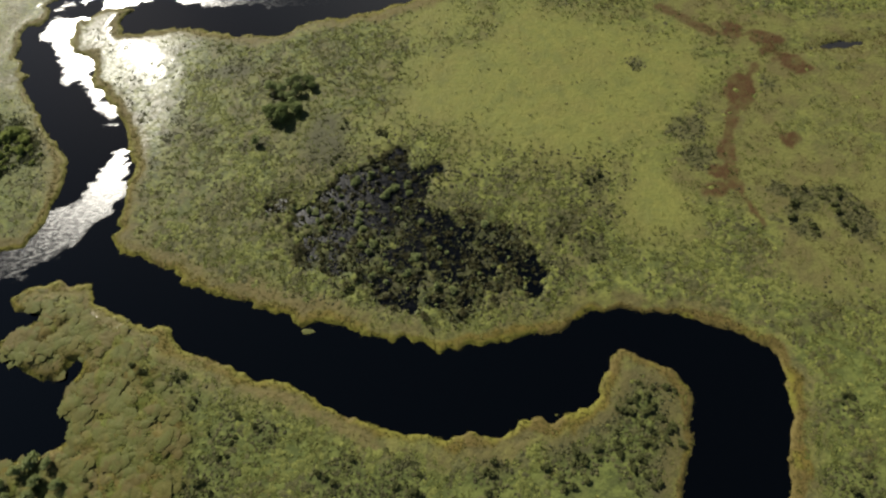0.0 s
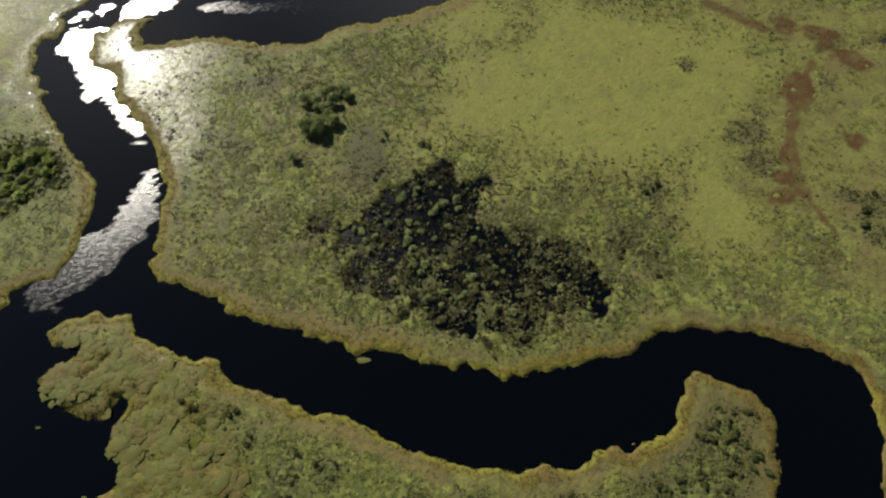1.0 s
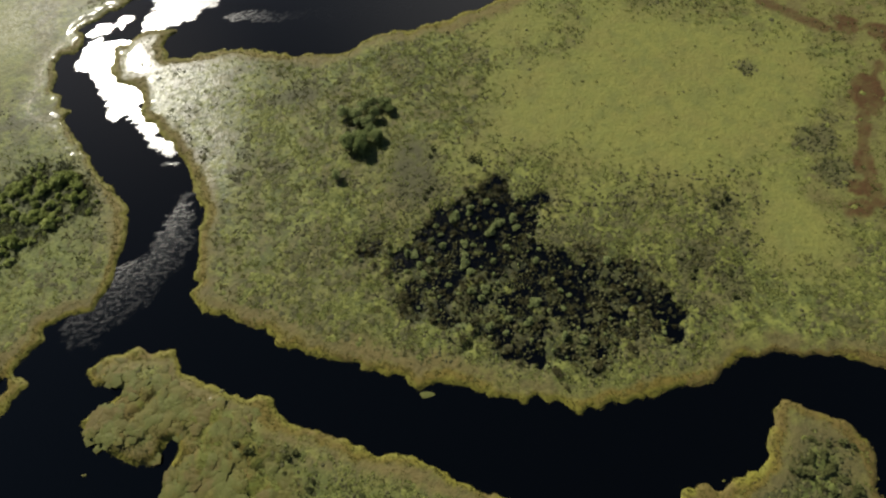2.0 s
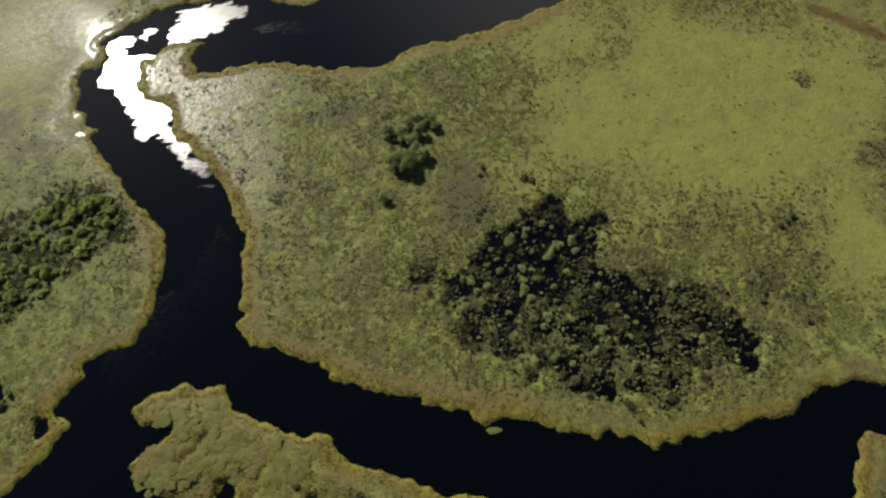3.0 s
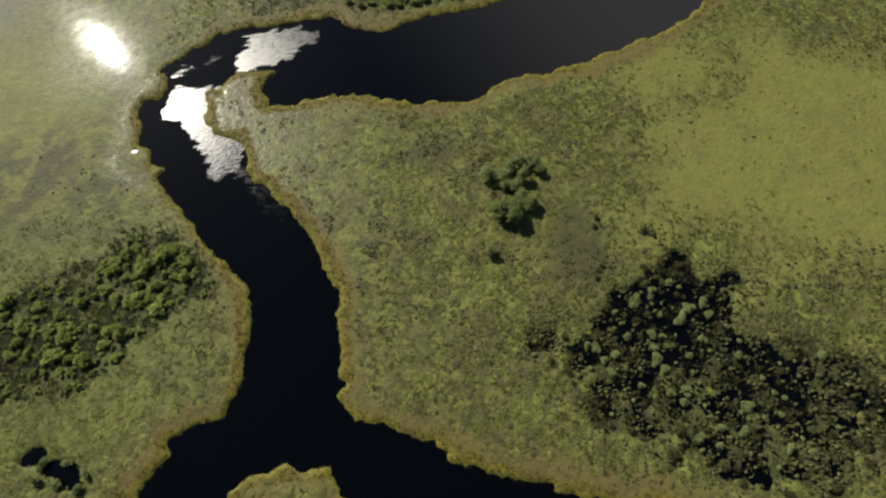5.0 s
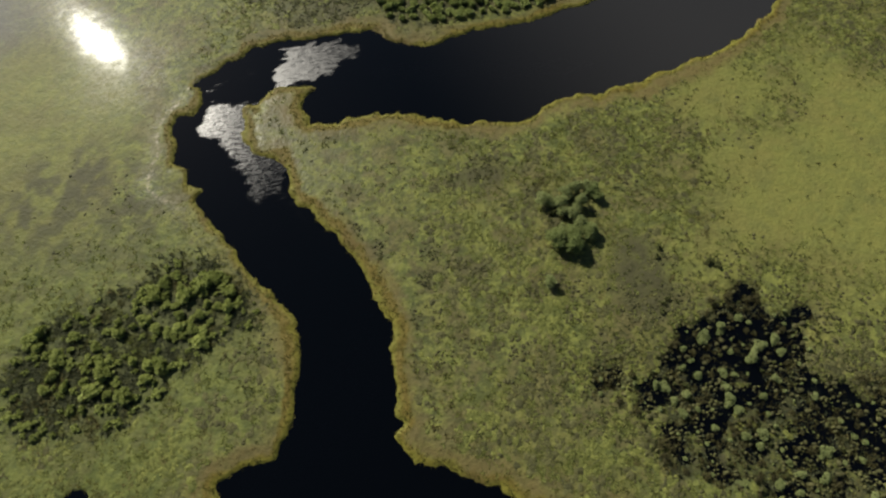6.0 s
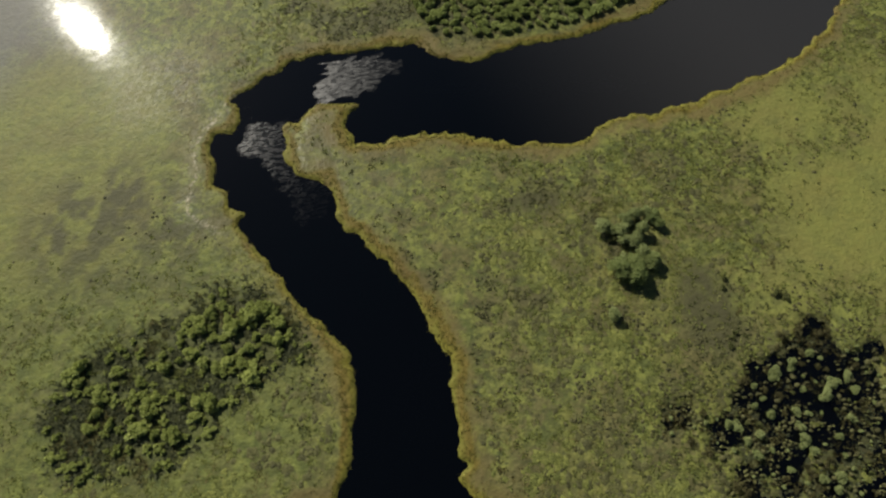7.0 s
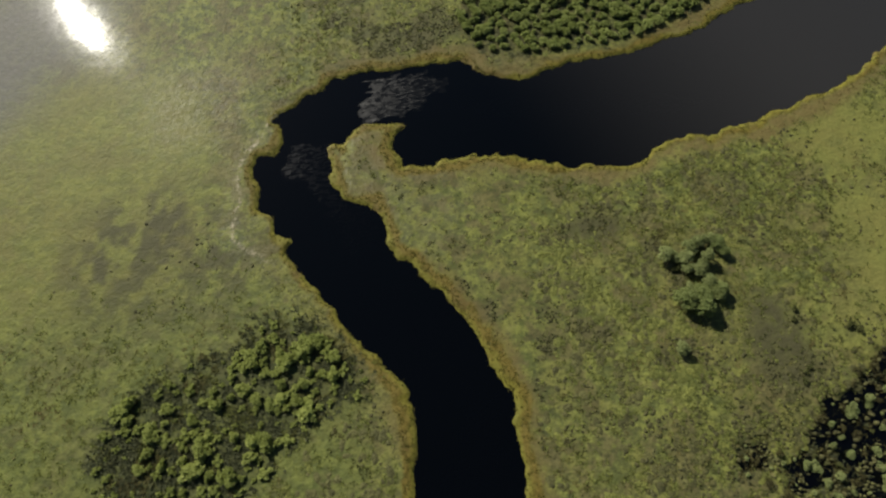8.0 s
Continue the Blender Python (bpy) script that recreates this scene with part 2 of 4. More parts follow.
WEST_SHORE = [(-130.7, 31.3), (-123.3, 38.3), (-123.6, 41.2), (-126.2, 43.3), (-123.8, 47.6), (-120.6, 49.8), (-120.8, 53.1), (-112.4, 55.3),
              (-109.7, 56.9), (-106.1, 62.2), (-105.6, 67.8), (-103.9, 78.7), (-105.6, 81.1), (-105.8, 83.8), (-125.3, 111.8), (-126.6, 116.0),
              (-125.6, 119.0), (-128.5, 120.4), (-130.1, 125.9), (-133.5, 128.3), (-132.8, 133.8), (-134.0, 137.2), (-133.2, 143.1),
              (-127.5, 142.8), (-126.4, 150.6), (-129.0, 151.8)]
NORTH_SHORE = [(-127.0, 154.1), (-123.1, 155.8), (-120.2, 159.0), (-115.5, 158.7), (-112.9, 162.6), (-109.3, 163.4), (-84.3, 162.5), (-77.3, 160.8),
               (-76.2, 158.7), (-71.2, 155.4), (-62.9, 154.0), (-53.5, 156.5), (-40.5, 156.1), (-15.4, 162.2), (1.5, 168.5)]
SOUTH_SHORE = [(40.3, -17.4), (46.0, -8.6), (45.2, -5.8), (47.6, -1.0), (46.5, 5.5), (36.7, 12.0), (32.0, 7.8), (28.5, 2.8), (25.8, 0.7),
               (17.7, -1.9), (16.1, -1.0), (12.5, -1.0), (10.0, -2.7), (5.2, -3.3), (0.8, -2.2), (-4.0, -2.6), (-20.1, 1.7), (-36.0, 10.8),
               (-41.8, 13.2), (-47.0, 14.1), (-51.7, 16.8)]
SPIT_SHORE = [(-65.6, 24.3), (-67.8, 28.5), (-75.6, 30.3), (-86.8, 37.2), (-88.4, 41.1), (-91.5, 42.6), (-104.7, 42.8), (-108.4, 40.2),
              (-106.2, 37.8), (-99.1, 35.6), (-106.7, 30.0), (-106.8, 27.8), (-100.2, 21.9), (-92.1, 19.4), (-89.2, 23.8), (-85.9, 21.1),
              (-87.8, 15.5), (-87.7, 11.6), (-86.0, 10.3), (-86.3, 3.6), (-99.5, 1.3)]
SWAMP = [(-12.4, 72.1), (-6.8, 68.8), (-1.5, 64.1), (-1.4, 60.6), (-5.2, 54.5), (5.2, 49.7), (13.8, 45.5), (18.6, 42.0), (21.3, 36.3),
         (22.8, 31.3), (13.7, 27.2), (5.8, 25.2), (-0.3, 20.8), (-6.4, 22.9), (-14.9, 29.0), (-19.7, 32.1), (-29.9, 38.6), (-35.1, 42.0),
         (-35.3, 47.0), (-38.1, 51.3), (-39.7, 55.4), (-45.6, 58.0), (-42.5, 61.4), (-36.4, 58.8), (-31.9, 62.1), (-28.9, 64.3), (-20.0, 68.4)]
WEST_THICKET = [(-134.7, 101.0), (-126.7, 101.3), (-119.3, 96.7), (-113.7, 88.7), (-112.7, 83.9), (-121.5, 80.1), (-128.7, 75.4),
                (-137.9, 67.1), (-149.3, 65.7), (-162.5, 69.2), (-165.7, 79.9), (-158.6, 89.2), (-148.1, 94.3), (-137.5, 95.3)]
NORTH_THICKET = [(-73.6, 182.9), (-77.2, 171.0), (-72.4, 163.5), (-59.4, 161.6), (-40.5, 160.9), (-26.1, 164.1), (-10.6, 170.7), (3.3, 181.6), (-7.7, 199.2), (-44.1, 198.6)]
MOOR = [(73.7, 117.2), (82.9, 104.4), (87.5, 94.4), (83.1, 85.4), (73.3, 78.7), (62.6, 66.8), (60.1, 52.9), (72.5, 41.5), (77.8, 34.7),
        (77.0, 26.1), (84.7, 18.8), (137.0, 16.5), (174.5, 58.5), (165.1, 104.0), (114.6, 104.9), (91.3, 121.5)]
RUST_SPOTS = [(84.3, 80.1, 4), (86.0, 83.7, 2.5), (73.8, 61.5, 3), (72.9, 54.7, 3), (70.0, 49.9, 2.5), (91.8, 63.4, 2.5), (98.8, 99.4, 4), (91.2, 103.2, 3), (102.4, 88.6, 3)]
RUST = [(73.7, 117.2), (87.1, 102.6), (100.6, 100.2), (85.7, 80.7), (81.9, 74.3), (77.5, 64.6), (73.9, 53.3), (76.9, 39.3)]
TRAIL = [(-125.7, 155.0), (-129.1, 152.7), (-131.7, 147.5), (-135.0, 144.2), (-136.9, 140.7), (-137.3, 134.8), (-136.6, 131.8), (-138.2, 127.7),
         (-138.8, 122.2), (-135.4, 118.3), (-130.9, 114.8)]
FAR_POOL = [(-171.7, 201.0), (-178.3, 194.8), (-176.6, 182.6), (-185.2, 176.2), (-192.6, 166.7), (-211.0, 154.9), (-226.7, 189.6), (-199.6, 213.1)]
RUFFLED = [  # wind-ruffled patches of the river: outline, roughness, one-sidedness of the ripples, way of their crests
    ([(-123.1, 144.0), (-113.8, 142.1), (-106.3, 129.2), (-103.0, 120.2), (-105.4, 115.1), (-112.9, 114.3), (-116.7, 122.3), (-121.4, 131.9), (-127.0, 136.4)], 0.272, 0.0, 0),
    ([(-108.5, 117.5), (-103.4, 115.9), (-98.1, 105.7), (-92.7, 97.7), (-97.2, 95.6), (-104.1, 105.9), (-108.8, 112.7)], 0.235, 0.0, 0),
    ([(-88.5, 85.9), (-85.7, 72.2), (-87.7, 63.7), (-98.6, 52.6), (-112.5, 43.6), (-117.0, 50.5), (-111.2, 62.2), (-101.2, 67.8), (-93.7, 78.0)], 0.262, 0.5, -33),
    ([(-106.8, 147.4), (-104.6, 159.3), (-93.0, 162.3), (-87.0, 159.0), (-84.0, 155.5), (-90.0, 151.5), (-95.0, 148.5), (-101.6, 146.8)], 0.315, 0.36, 90),
    ([(-80.2, 144.7), (-76.0, 149.9), (-54.8, 145.9), (-28.8, 142.3), (-23.0, 138.1), (-50.1, 138.6)], 0.27, 0.0, 0),
    ([(-124.0, 150.0), (-122.2, 152.4), (-119.2, 152.8), (-120.1, 150.5)], 0.20, 0.0, 0),
    ([(-116.5, 154.0), (-112.6, 155.1), (-111.6, 152.5), (-115.1, 151.8)], 0.20, 0.0, 0),
]
POOLS = [(-142.4, 50.7, 3.6, 2.2), (-139.4, 48.2, 2.0, 1.6), (-128.2, 40.1, 1.6, 2.6), (-148.2, 54.0, 2.8, 1.7), (119.2, 93.4, 7.0, 1.3)]
OLIVE = [[(-29.6, 89.6), (-24.6, 84.3), (-24.7, 72.0), (-29.3, 69.0), (-35.7, 72.7), (-35.3, 83.5)],
         [(-65.6, 113.8), (-54.7, 112.5), (-54.3, 106.8), (-65.1, 108.8)],
         [(36.7, 8.1), (43.5, 3.6), (43.2, -3.4), (40.5, -11.5), (33.0, -23.5), (14.8, -21.9), (16.5, -8.8), (27.9, -4.6)]]
DARK_SPOTS = [  # clusters of dark sedge: place and radius
    (40.0, 56.0, 3), (29.1, 44.4, 5), (34.6, 37.4, 4), (83.9, 48.0, 3), (88.9, 44.1, 4), (95.7, 44.8, 4), (97.9, 38.2, 5), (87.2, 36.5, 3),
    (85.3, 41.4, 3), (67.9, 60.6, 4), (67.8, 69.9, 5), (75.1, 74.6, 2), (94.1, 81.7, 3), (-50.6, 3.9, 4), (-41.9, 2.0, 4), (-54.3, -5.8, 6),
    (-26.1, -9.4, 6), (-14.8, -11.4, 6), (39.2, 2.1, 4), (40.1, -7.1, 4), (32.3, -1.8, 5), (33.4, -11.7, 5), (19.3, -9.3, 5), (-71.5, 18.4, 3),
    (-63.2, 15.0, 3), (-58.8, 10.8, 2), (-66.5, 109.7, 2), (-48.2, 103.4, 2.5), (-44.8, 96.6, 3)]

DARK_TUFTS = [  # smaller clusters
    (-48.5, 81.3, 2), (-54.2, 80.2, 1.5), (-67.1, 88.2, 2), (-64.1, 87.1, 2), (-75.2, 86.3, 2.5), (-73.1, 92.2, 2), (-85.8, 96.2, 2), (-79.9, 78.2, 2),
    (-26.3, 72.8, 3), (-23.9, 83.2, 2), (-14.9, 78.7, 1.5), (-50.6, 84.0, 1.5), (-59.3, 112.2, 3.5), (-65.4, 111.2, 2), (-89.9, 103.0, 1.5),
    (-93.1, 172.5, 6), (-87.7, 168.8, 4.5), (-98.2, 168.6, 3.75), (-103.2, 176.1, 3.75), (-83.7, 174.8, 6), (-110.2, 181, 3), (-90.9, -2.8, 3),
    (-79.5, -4.9, 2.5), (4.3, -11.0, 4), (30.8, -8.3, 5), (38.0, -2.4, 5), (44.0, 2.7, 2), (77.2, -4.9, 4), (73.5, -17.9, 4), (60.9, 93.6, 3)]
SPECKLED = [(0.0, 64.5), (23.8, 64.1), (43.1, 62.2), (42.1, 49.0), (35.9, 38.5), (21.5, 25.8), (12.2, 26.3), (15.2, 42.6), (-3.4, 54.0)]

WEST_SPECKLED = [(-173.9, 124.5), (-162.5, 136.2), (-146.9, 135.1), (-137.6, 126.4), (-133.2, 112.4), (-142.3, 104.9), (-161.0, 106.2), (-173.7, 112.8)]


def smooth_line(points, closed=False, cuts=5):
    """A Catmull-Rom curve through the points."""
    p = np.array(points, float)
    p = np.vstack([p[-1], p, p[:2]]) if closed else np.vstack([2 * p[0] - p[1], p, 2 * p[-1] - p[-2]])
    s = np.linspace(0, 1, cuts, endpoint=False)[:, None]
    out = []
    for a, b, c, d in zip(p[:-3], p[1:-2], p[2:-1], p[3:]):
        out.append(0.5 * (2 * b + (c - a) * s + (2 * a - 5 * b + 4 * c - d) * s**2 + (3 * b - a - 3 * c + d) * s**3))
    return np.vstack(out + ([] if closed else [p[-2:-1]]))


def line_gap(x, y, line, closed=True):
    """The distance of the places to a line, and whether they lie inside it."""
    best, inside = np.full(x.shape, 1e18), np.zeros(x.shape, bool)
    ends = np.roll(line, -1, 0) if closed else line[1:]
    for (ax, ay), (bx, by) in zip(line, ends):
        dx, dy = bx - ax, by - ay
        k = np.clip(((x - ax) * dx + (y - ay) * dy) / (dx * dx + dy * dy + 1e-12), 0, 1)
        np.minimum(best, (x - ax - k * dx) ** 2 + (y - ay - k * dy) ** 2, out=best)
        if ay != by:
            inside ^= ((ay > y) != (by > y)) & (x < ax + (y - ay) * dx / dy)
    return np.sqrt(best), inside


def signed(x, y, line):
    gap, inside = line_gap(x, y, line)
    return np.where(inside, gap, -gap)


def soft(v, low, high):
    k = np.clip((v - low) / (high - low), 0, 1)
    return k * k * (3 - 2 * k)


LATTICE = np.random.default_rng(5).random((256, 256))


def value_noise(x, y, size, octaves=3, shift=0.0):
    """Smooth noise from 0 to 1."""
    total, weight, norm = 0.0, 1.0, 0.0
    for o in range(octaves):
        u, v = x / size * 2**o + 17.3 * o + shift, y / size * 2**o + 9.1 * o + 2.7 * shift
        i, j = np.floor(u).astype(int), np.floor(v).astype(int)
        a, b = soft(u - i, 0, 1), soft(v - j, 0, 1)
        g = LATTICE[i % 256, j % 256] * (1 - a) * (1 - b) + LATTICE[(i + 1) % 256, j % 256] * a * (1 - b)
        g = g + LATTICE[i % 256, (j + 1) % 256] * (1 - a) * b + LATTICE[(i + 1) % 256, (j + 1) % 256] * a * b
        total, norm, weight = total + weight * g, norm + weight, weight * 0.5
    return total / norm


def lobes(x, y, size):
    """Overlapping low domes of uneven height, from 0 to 1, as matted floating turf has them."""
    x, y = x + 0.6 * size * value_noise(x, y, size, 2, 41.0), y + 0.6 * size * value_noise(x, y, size, 2, 42.0)
    i, j, best = np.floor(x / size).astype(int), np.floor(y / size).astype(int), np.zeros(x.shape)
    for a in (-1, 0, 1):
        for b in (-1, 0, 1):
            u, v = LATTICE[(i + a) % 256, (j + b) % 256], LATTICE[(i + a + 91) % 256, (j + b + 57) % 256]
            gap = np.hypot(x / size - i - a - u, y / size - j - b - v)
            best = np.maximum(best, (0.45 + 0.55 * LATTICE[(i + a + 31) % 256, (j + b + 13) % 256]) * np.sqrt(np.clip(1 - (gap / 0.74) ** 2, 0, 1)))
    return best


EAST_LAND = np.vstack([smooth_line(MEADOW_SOUTH + MEADOW_WEST + MEADOW_NORTH),
                       [(63.0, 180.1), (134.4, 251.8), (430, 580), (950, 2600), (2600, 2600), (2600, -2600), (150, -2600), (71.7, -105.0), (55.0, -47.9)]])
WEST_LAND = np.vstack([smooth_line(WEST_SHORE + NORTH_SHORE),
                       [(33.2, 190.9), (118, 268), (400, 600), (900, 2600), (-2600, 2600), (-2600, -700), (-300, -170), (-164.0, -4.2)]])
SOUTH_LAND = np.vstack([smooth_line(SOUTH_SHORE + SPIT_SHORE),
                        [(-139.9, -22.2), (-290, -210), (-2600, -800), (-2600, -2600), (110, -2600), (51.6, -106.2), (35.6, -48.7)]])


def axis(low, high, step, far):
    """Grid lines: even in the middle, wider and wider towards the horizon."""
    grow = [step]
    while sum(grow) < far:
        grow.append(grow[-1] * 1.25)
    out = np.cumsum(grow)
    return np.r_[low - out[::-1], np.arange(low, high, step), high + out - step]


GX, GY = axis(-205, 158, 0.62, 2300), axis(-36, 208, 0.62, 2300)
X, Y = (g.ravel() for g in np.meshgrid(GX, GY))
near = (X > -225) & (X < 200) & (Y > -60) & (Y < 230)


def zoned(line, edge_low, edge_high):
    """A field from 0 to 1 that grows from outside a closed line to inside."""
    out = np.zeros(X.shape)
    out[near] = soft(signed(X[near], Y[near], line), edge_low, edge_high)
    return out


shore = np.maximum(np.maximum(signed(X, Y, EAST_LAND), signed(X, Y, WEST_LAND)), signed(X, Y, SOUTH_LAND))
shore = shore + 2.5 * (value_noise(X, Y, 5.5, 4) - 0.5) + 0.25
bank = shore + 1.6 * (value_noise(X, Y, 1.9, 2, 18.0) - 0.5) + 0.55 * (lobes(X, Y, 3.7) - 0.58)
shore = bank
for px, py, rx, ry in POOLS:
    gone = (np.hypot((X - px) / rx, (Y - py) / ry) - 1) * min(rx, ry) + 1.6 * (value_noise(X, Y, 2.5, 2, 3.0) - 0.5)
    shore = np.minimum(shore, gone)
swamp_gap = np.full(X.shape, -99.0)
swamp_gap[near] = signed(X[near], Y[near], smooth_line(SWAMP, True))
swamp = soft(swamp_gap + 1.0 * soft(X, -10, 4) + 14 * (value_noise(X, Y, 5, 4, 1.0) - 0.5), -1.6, 2.0)
bog_side = soft(54 - Y - 0.42 * X, 0, 24)
swamp = swamp * (1 - 0.9 * np.maximum(0.4 * bog_side, 0.25 * soft(X, -14, 4)) * soft(value_noise(X, Y, 3.4, 4, 74.0), 0.52, 0.60))
thicket = np.maximum(zoned(smooth_line(WEST_THICKET, True), -3, 3), zoned(smooth_line(NORTH_THICKET, True), -3, 2))
far_pool = zoned(smooth_line(FAR_POOL, True), -12, 12)
moor = zoned(smooth_line(MOOR, True), -3, 3)
rust = np.zeros(X.shape)
rust[near] = soft(-line_gap(X[near], Y[near], smooth_line(RUST), False)[0] + 5.0 * value_noise(X[near], Y[near], 5, 4, 4.0), 1.1, 1.8) * 0.9
for px, py, rad in RUST_SPOTS:
    rust = np.maximum(rust, soft(1.15 * rad + 9 * (value_noise(X, Y, 4, 4, 15.0) - 0.5) - np.hypot(X - px, Y - py), -0.5, 0.5))
trail = np.zeros(X.shape)
trail[near] = soft(0.05 - (trail_gap := line_gap(X[near], Y[near], smooth_line(TRAIL), False)[0]) + 0.9 * value_noise(X[near], Y[near], 5, 2, 6.0), -0.1, 0.4)
damp = np.zeros(X.shape)
damp[near] = 0.55 * soft(7 - trail_gap, 0, 7)
damp = np.maximum(damp, 1.05 * soft(46 - np.hypot(X + 98, 0.9 * (Y - 125)), 0, 42))
damp = np.maximum(damp, 0.85 * soft(22 - np.hypot(X + 86, 0.55 * (Y - 97)), 0, 18))
damp = np.maximum(damp, 0.5 * soft(30 - np.hypot(X + 147, Y - 160), 0, 24))
reach = np.maximum(4.2 - 4.4 * value_noise(X, Y, 11, 2, 8.0), 1.2 + 1.7 * soft(-X, 72, 84) * soft(X, -112, -106) * soft(Y, 50, 60))
belt = soft(bank - reach, -0.3, 0.5) * (1 - soft(bank + 7.0 * value_noise(X, Y, 18, 2, 2.0), 6.0, 10.0)) * soft(value_noise(X, Y, 26, 2, 19.0), 0.08, 0.34) * (1 - 0.8 * soft(-X, 104, 112) * soft(Y, 55, 65)) * (1 - 0.55 * soft(X, -30, -12) * soft(60 - Y, 0, 20))
fringe = 1 - soft(bank - reach, -0.4, 0.4)
mats = zoned(np.array([(-113.2, 28.2), (-102.3, 40.5), (-80.3, 30.9), (-67.3, 21.0), (-58.2, 4.9), (-61.9, -9.5), (-92.5, -11.4), (-109.9, 11.9)], float), -3, 3)
lush = np.zeros(X.shape)
lush[near] = soft(signed(X[near], Y[near], SOUTH_LAND) + 4 * (value_noise(X[near], Y[near], 8, 3, 24.0) - 0.5), 5.0, 8.0)
lush = np.maximum(lush, 0.9 * near * soft(X, 45, 62) * soft(bank, 4, 8) * soft(22 - Y, 0, 12))
lush = np.maximum(lush * (1 - mats), 0.6 * near * soft(-X, 106, 118) * soft(bank, 5, 9) * soft(122 - Y, 0, 25))
olive = np.maximum.reduce([zoned(smooth_line(o, True), -3, 3) for o in OLIVE])
plain = np.zeros(X.shape)
for px, py, rad, wide in ((38.1, 89.6, 42, 1.5), (11.2, 121.3, 20, 1.6), (55.6, 52.3, 22, 0.8), (-176.3, 140.6, 44, 0.9)):
    plain = np.maximum(plain, (0.6 if px < 0 else 1.0) * soft(rad + 26 * (value_noise(X, Y, 17, 4, 5.0) - 0.5) - np.hypot((X - px) / wide, Y - py), -2, 20))
plain = plain * (1 - moor)
dark = np.zeros(X.shape)
for px, py, rad in DARK_SPOTS + DARK_TUFTS:
    dark = np.maximum(dark, soft(rad + 5 * (value_noise(X, Y, 4, 3, 14.0) - 0.5) - np.hypot(X - px, Y - py), -1, 1.5))
murk = np.maximum(olive, dark)
speckled = zoned(smooth_line(SPECKLED, True), -8, 3)
west_dark = zoned(smooth_line(WEST_SPECKLED, True), -9, 6)
bushy = np.maximum(thicket, swamp)

height = np.clip(0.55 * shore, -1.6, 0.30) + soft(shore, 0.8, 4.0) * (0.10 * (1 - 0.8 * soft(-X, 60, 100)) * value_noise(X, Y, 3.0, 3, 7.0) + 0.3 * value_noise(X, Y, 60, 2, 9.0))
pool_bed = -0.58 + 0.78 * value_noise(X, Y, 3.6, 4, 11.0) + 0.08 * soft(56 + 0.15 * X - Y, -6, 16)
height = height + mats * soft(shore, 0.3, 1.5) * (0.75 * lobes(X, Y, 4.0) + 0.35 * lobes(X, Y, 1.9)) + 0.16 * fringe * (1 - mats) * soft(shore, 0.1, 0.9) * lobes(X, Y, 2.2)
height = height * (1 - swamp) + pool_bed * swamp


def field(values, x, y):
    """The value of a field of the grid at places between the grid lines."""
    i = np.clip(np.searchsorted(GX, x) - 1, 0, len(GX) - 2)
    j = np.clip(np.searchsorted(GY, y) - 1, 0, len(GY) - 2)
    a, b, g = (x - GX[i]) / (GX[i + 1] - GX[i]), (y - GY[j]) / (GY[j + 1] - GY[j]), values.reshape(len(GY), len(GX))
    return (g[j, i] * (1 - a) + g[j, i + 1] * a) * (1 - b) + (g[j + 1, i] * (1 - a) + g[j + 1, i + 1] * a) * b


def raw_mesh(name, places, faces, material, smooth=False):
    """A mesh from arrays of vertices and of faces that all have the same number of corners."""
    me = bpy.data.meshes.new(name)
    n, k = faces.shape
    me.vertices.add(len(places))
    me.vertices.foreach_set("co", np.asarray(places, np.float32).ravel())
    me.loops.add(n * k)
    me.loops.foreach_set("vertex_index", faces.astype(np.int32).ravel())
    me.polygons.add(n)
    me.polygons.foreach_set("loop_start", np.arange(0, n * k, k, dtype=np.int32))
    me.polygons.foreach_set("use_smooth", np.full(n, smooth))
    me.update(calc_edges=True)
    me.materials.append(material)
    return me


def sheet_faces(nx, ny):
    i = (np.arange(ny - 1)[:, None] * nx + np.arange(nx - 1)).ravel()
    return np.stack([i, i + 1, i + nx + 1, i + nx], 1)


def with_zones(me, **zones):
    for name, values in zones.items():
        me.attributes.new(name, "FLOAT", "POINT").data.foreach_set("value", values.astype(np.float32))
    return me


calm = 0.48 * soft(-X, 45, 70) * soft(Y, 50, 75) * (1 - soft(-X, 108, 114))
ground_mesh = raw_mesh("ground", np.stack([X, Y, height], 1), sheet_faces(len(GX), len(GY)), GROUND, True)
# The far pool has no water here, only its sky reflection as ground colour.
with_zones(ground_mesh, plain=plain, moor=moor, rust=np.maximum(rust * moor, 0.9 * rust * soft(Y, 94, 104)), mat=mats, belt=belt * (1 - bushy), fringe=fringe * (1 - bushy), mire=np.maximum(swamp, 0.45 * thicket), trail=trail, pool_sheen=far_pool,
           olive=np.maximum(np.maximum(olive, 0.7 * dark), 0.95 * west_dark * soft(value_noise(X, Y, 2.8, 4, 36.0), 0.36, 0.62)), dry=soft(X, 0, 50), edge=soft(1.7 - bank, 0.0, 1.2), drab=calm, damp=damp * (1 - bushy) * (1 - fringe), lush=lush, wet=(0.15 + 0.85 * soft(-X, 60, 100)) * (1 - bushy) * (1 - fringe) * (1 - mats))
tagged(new("ground", ground_mesh), "flooded grassy marsh with ochre reed banks along a river", "ground", kind="structure")

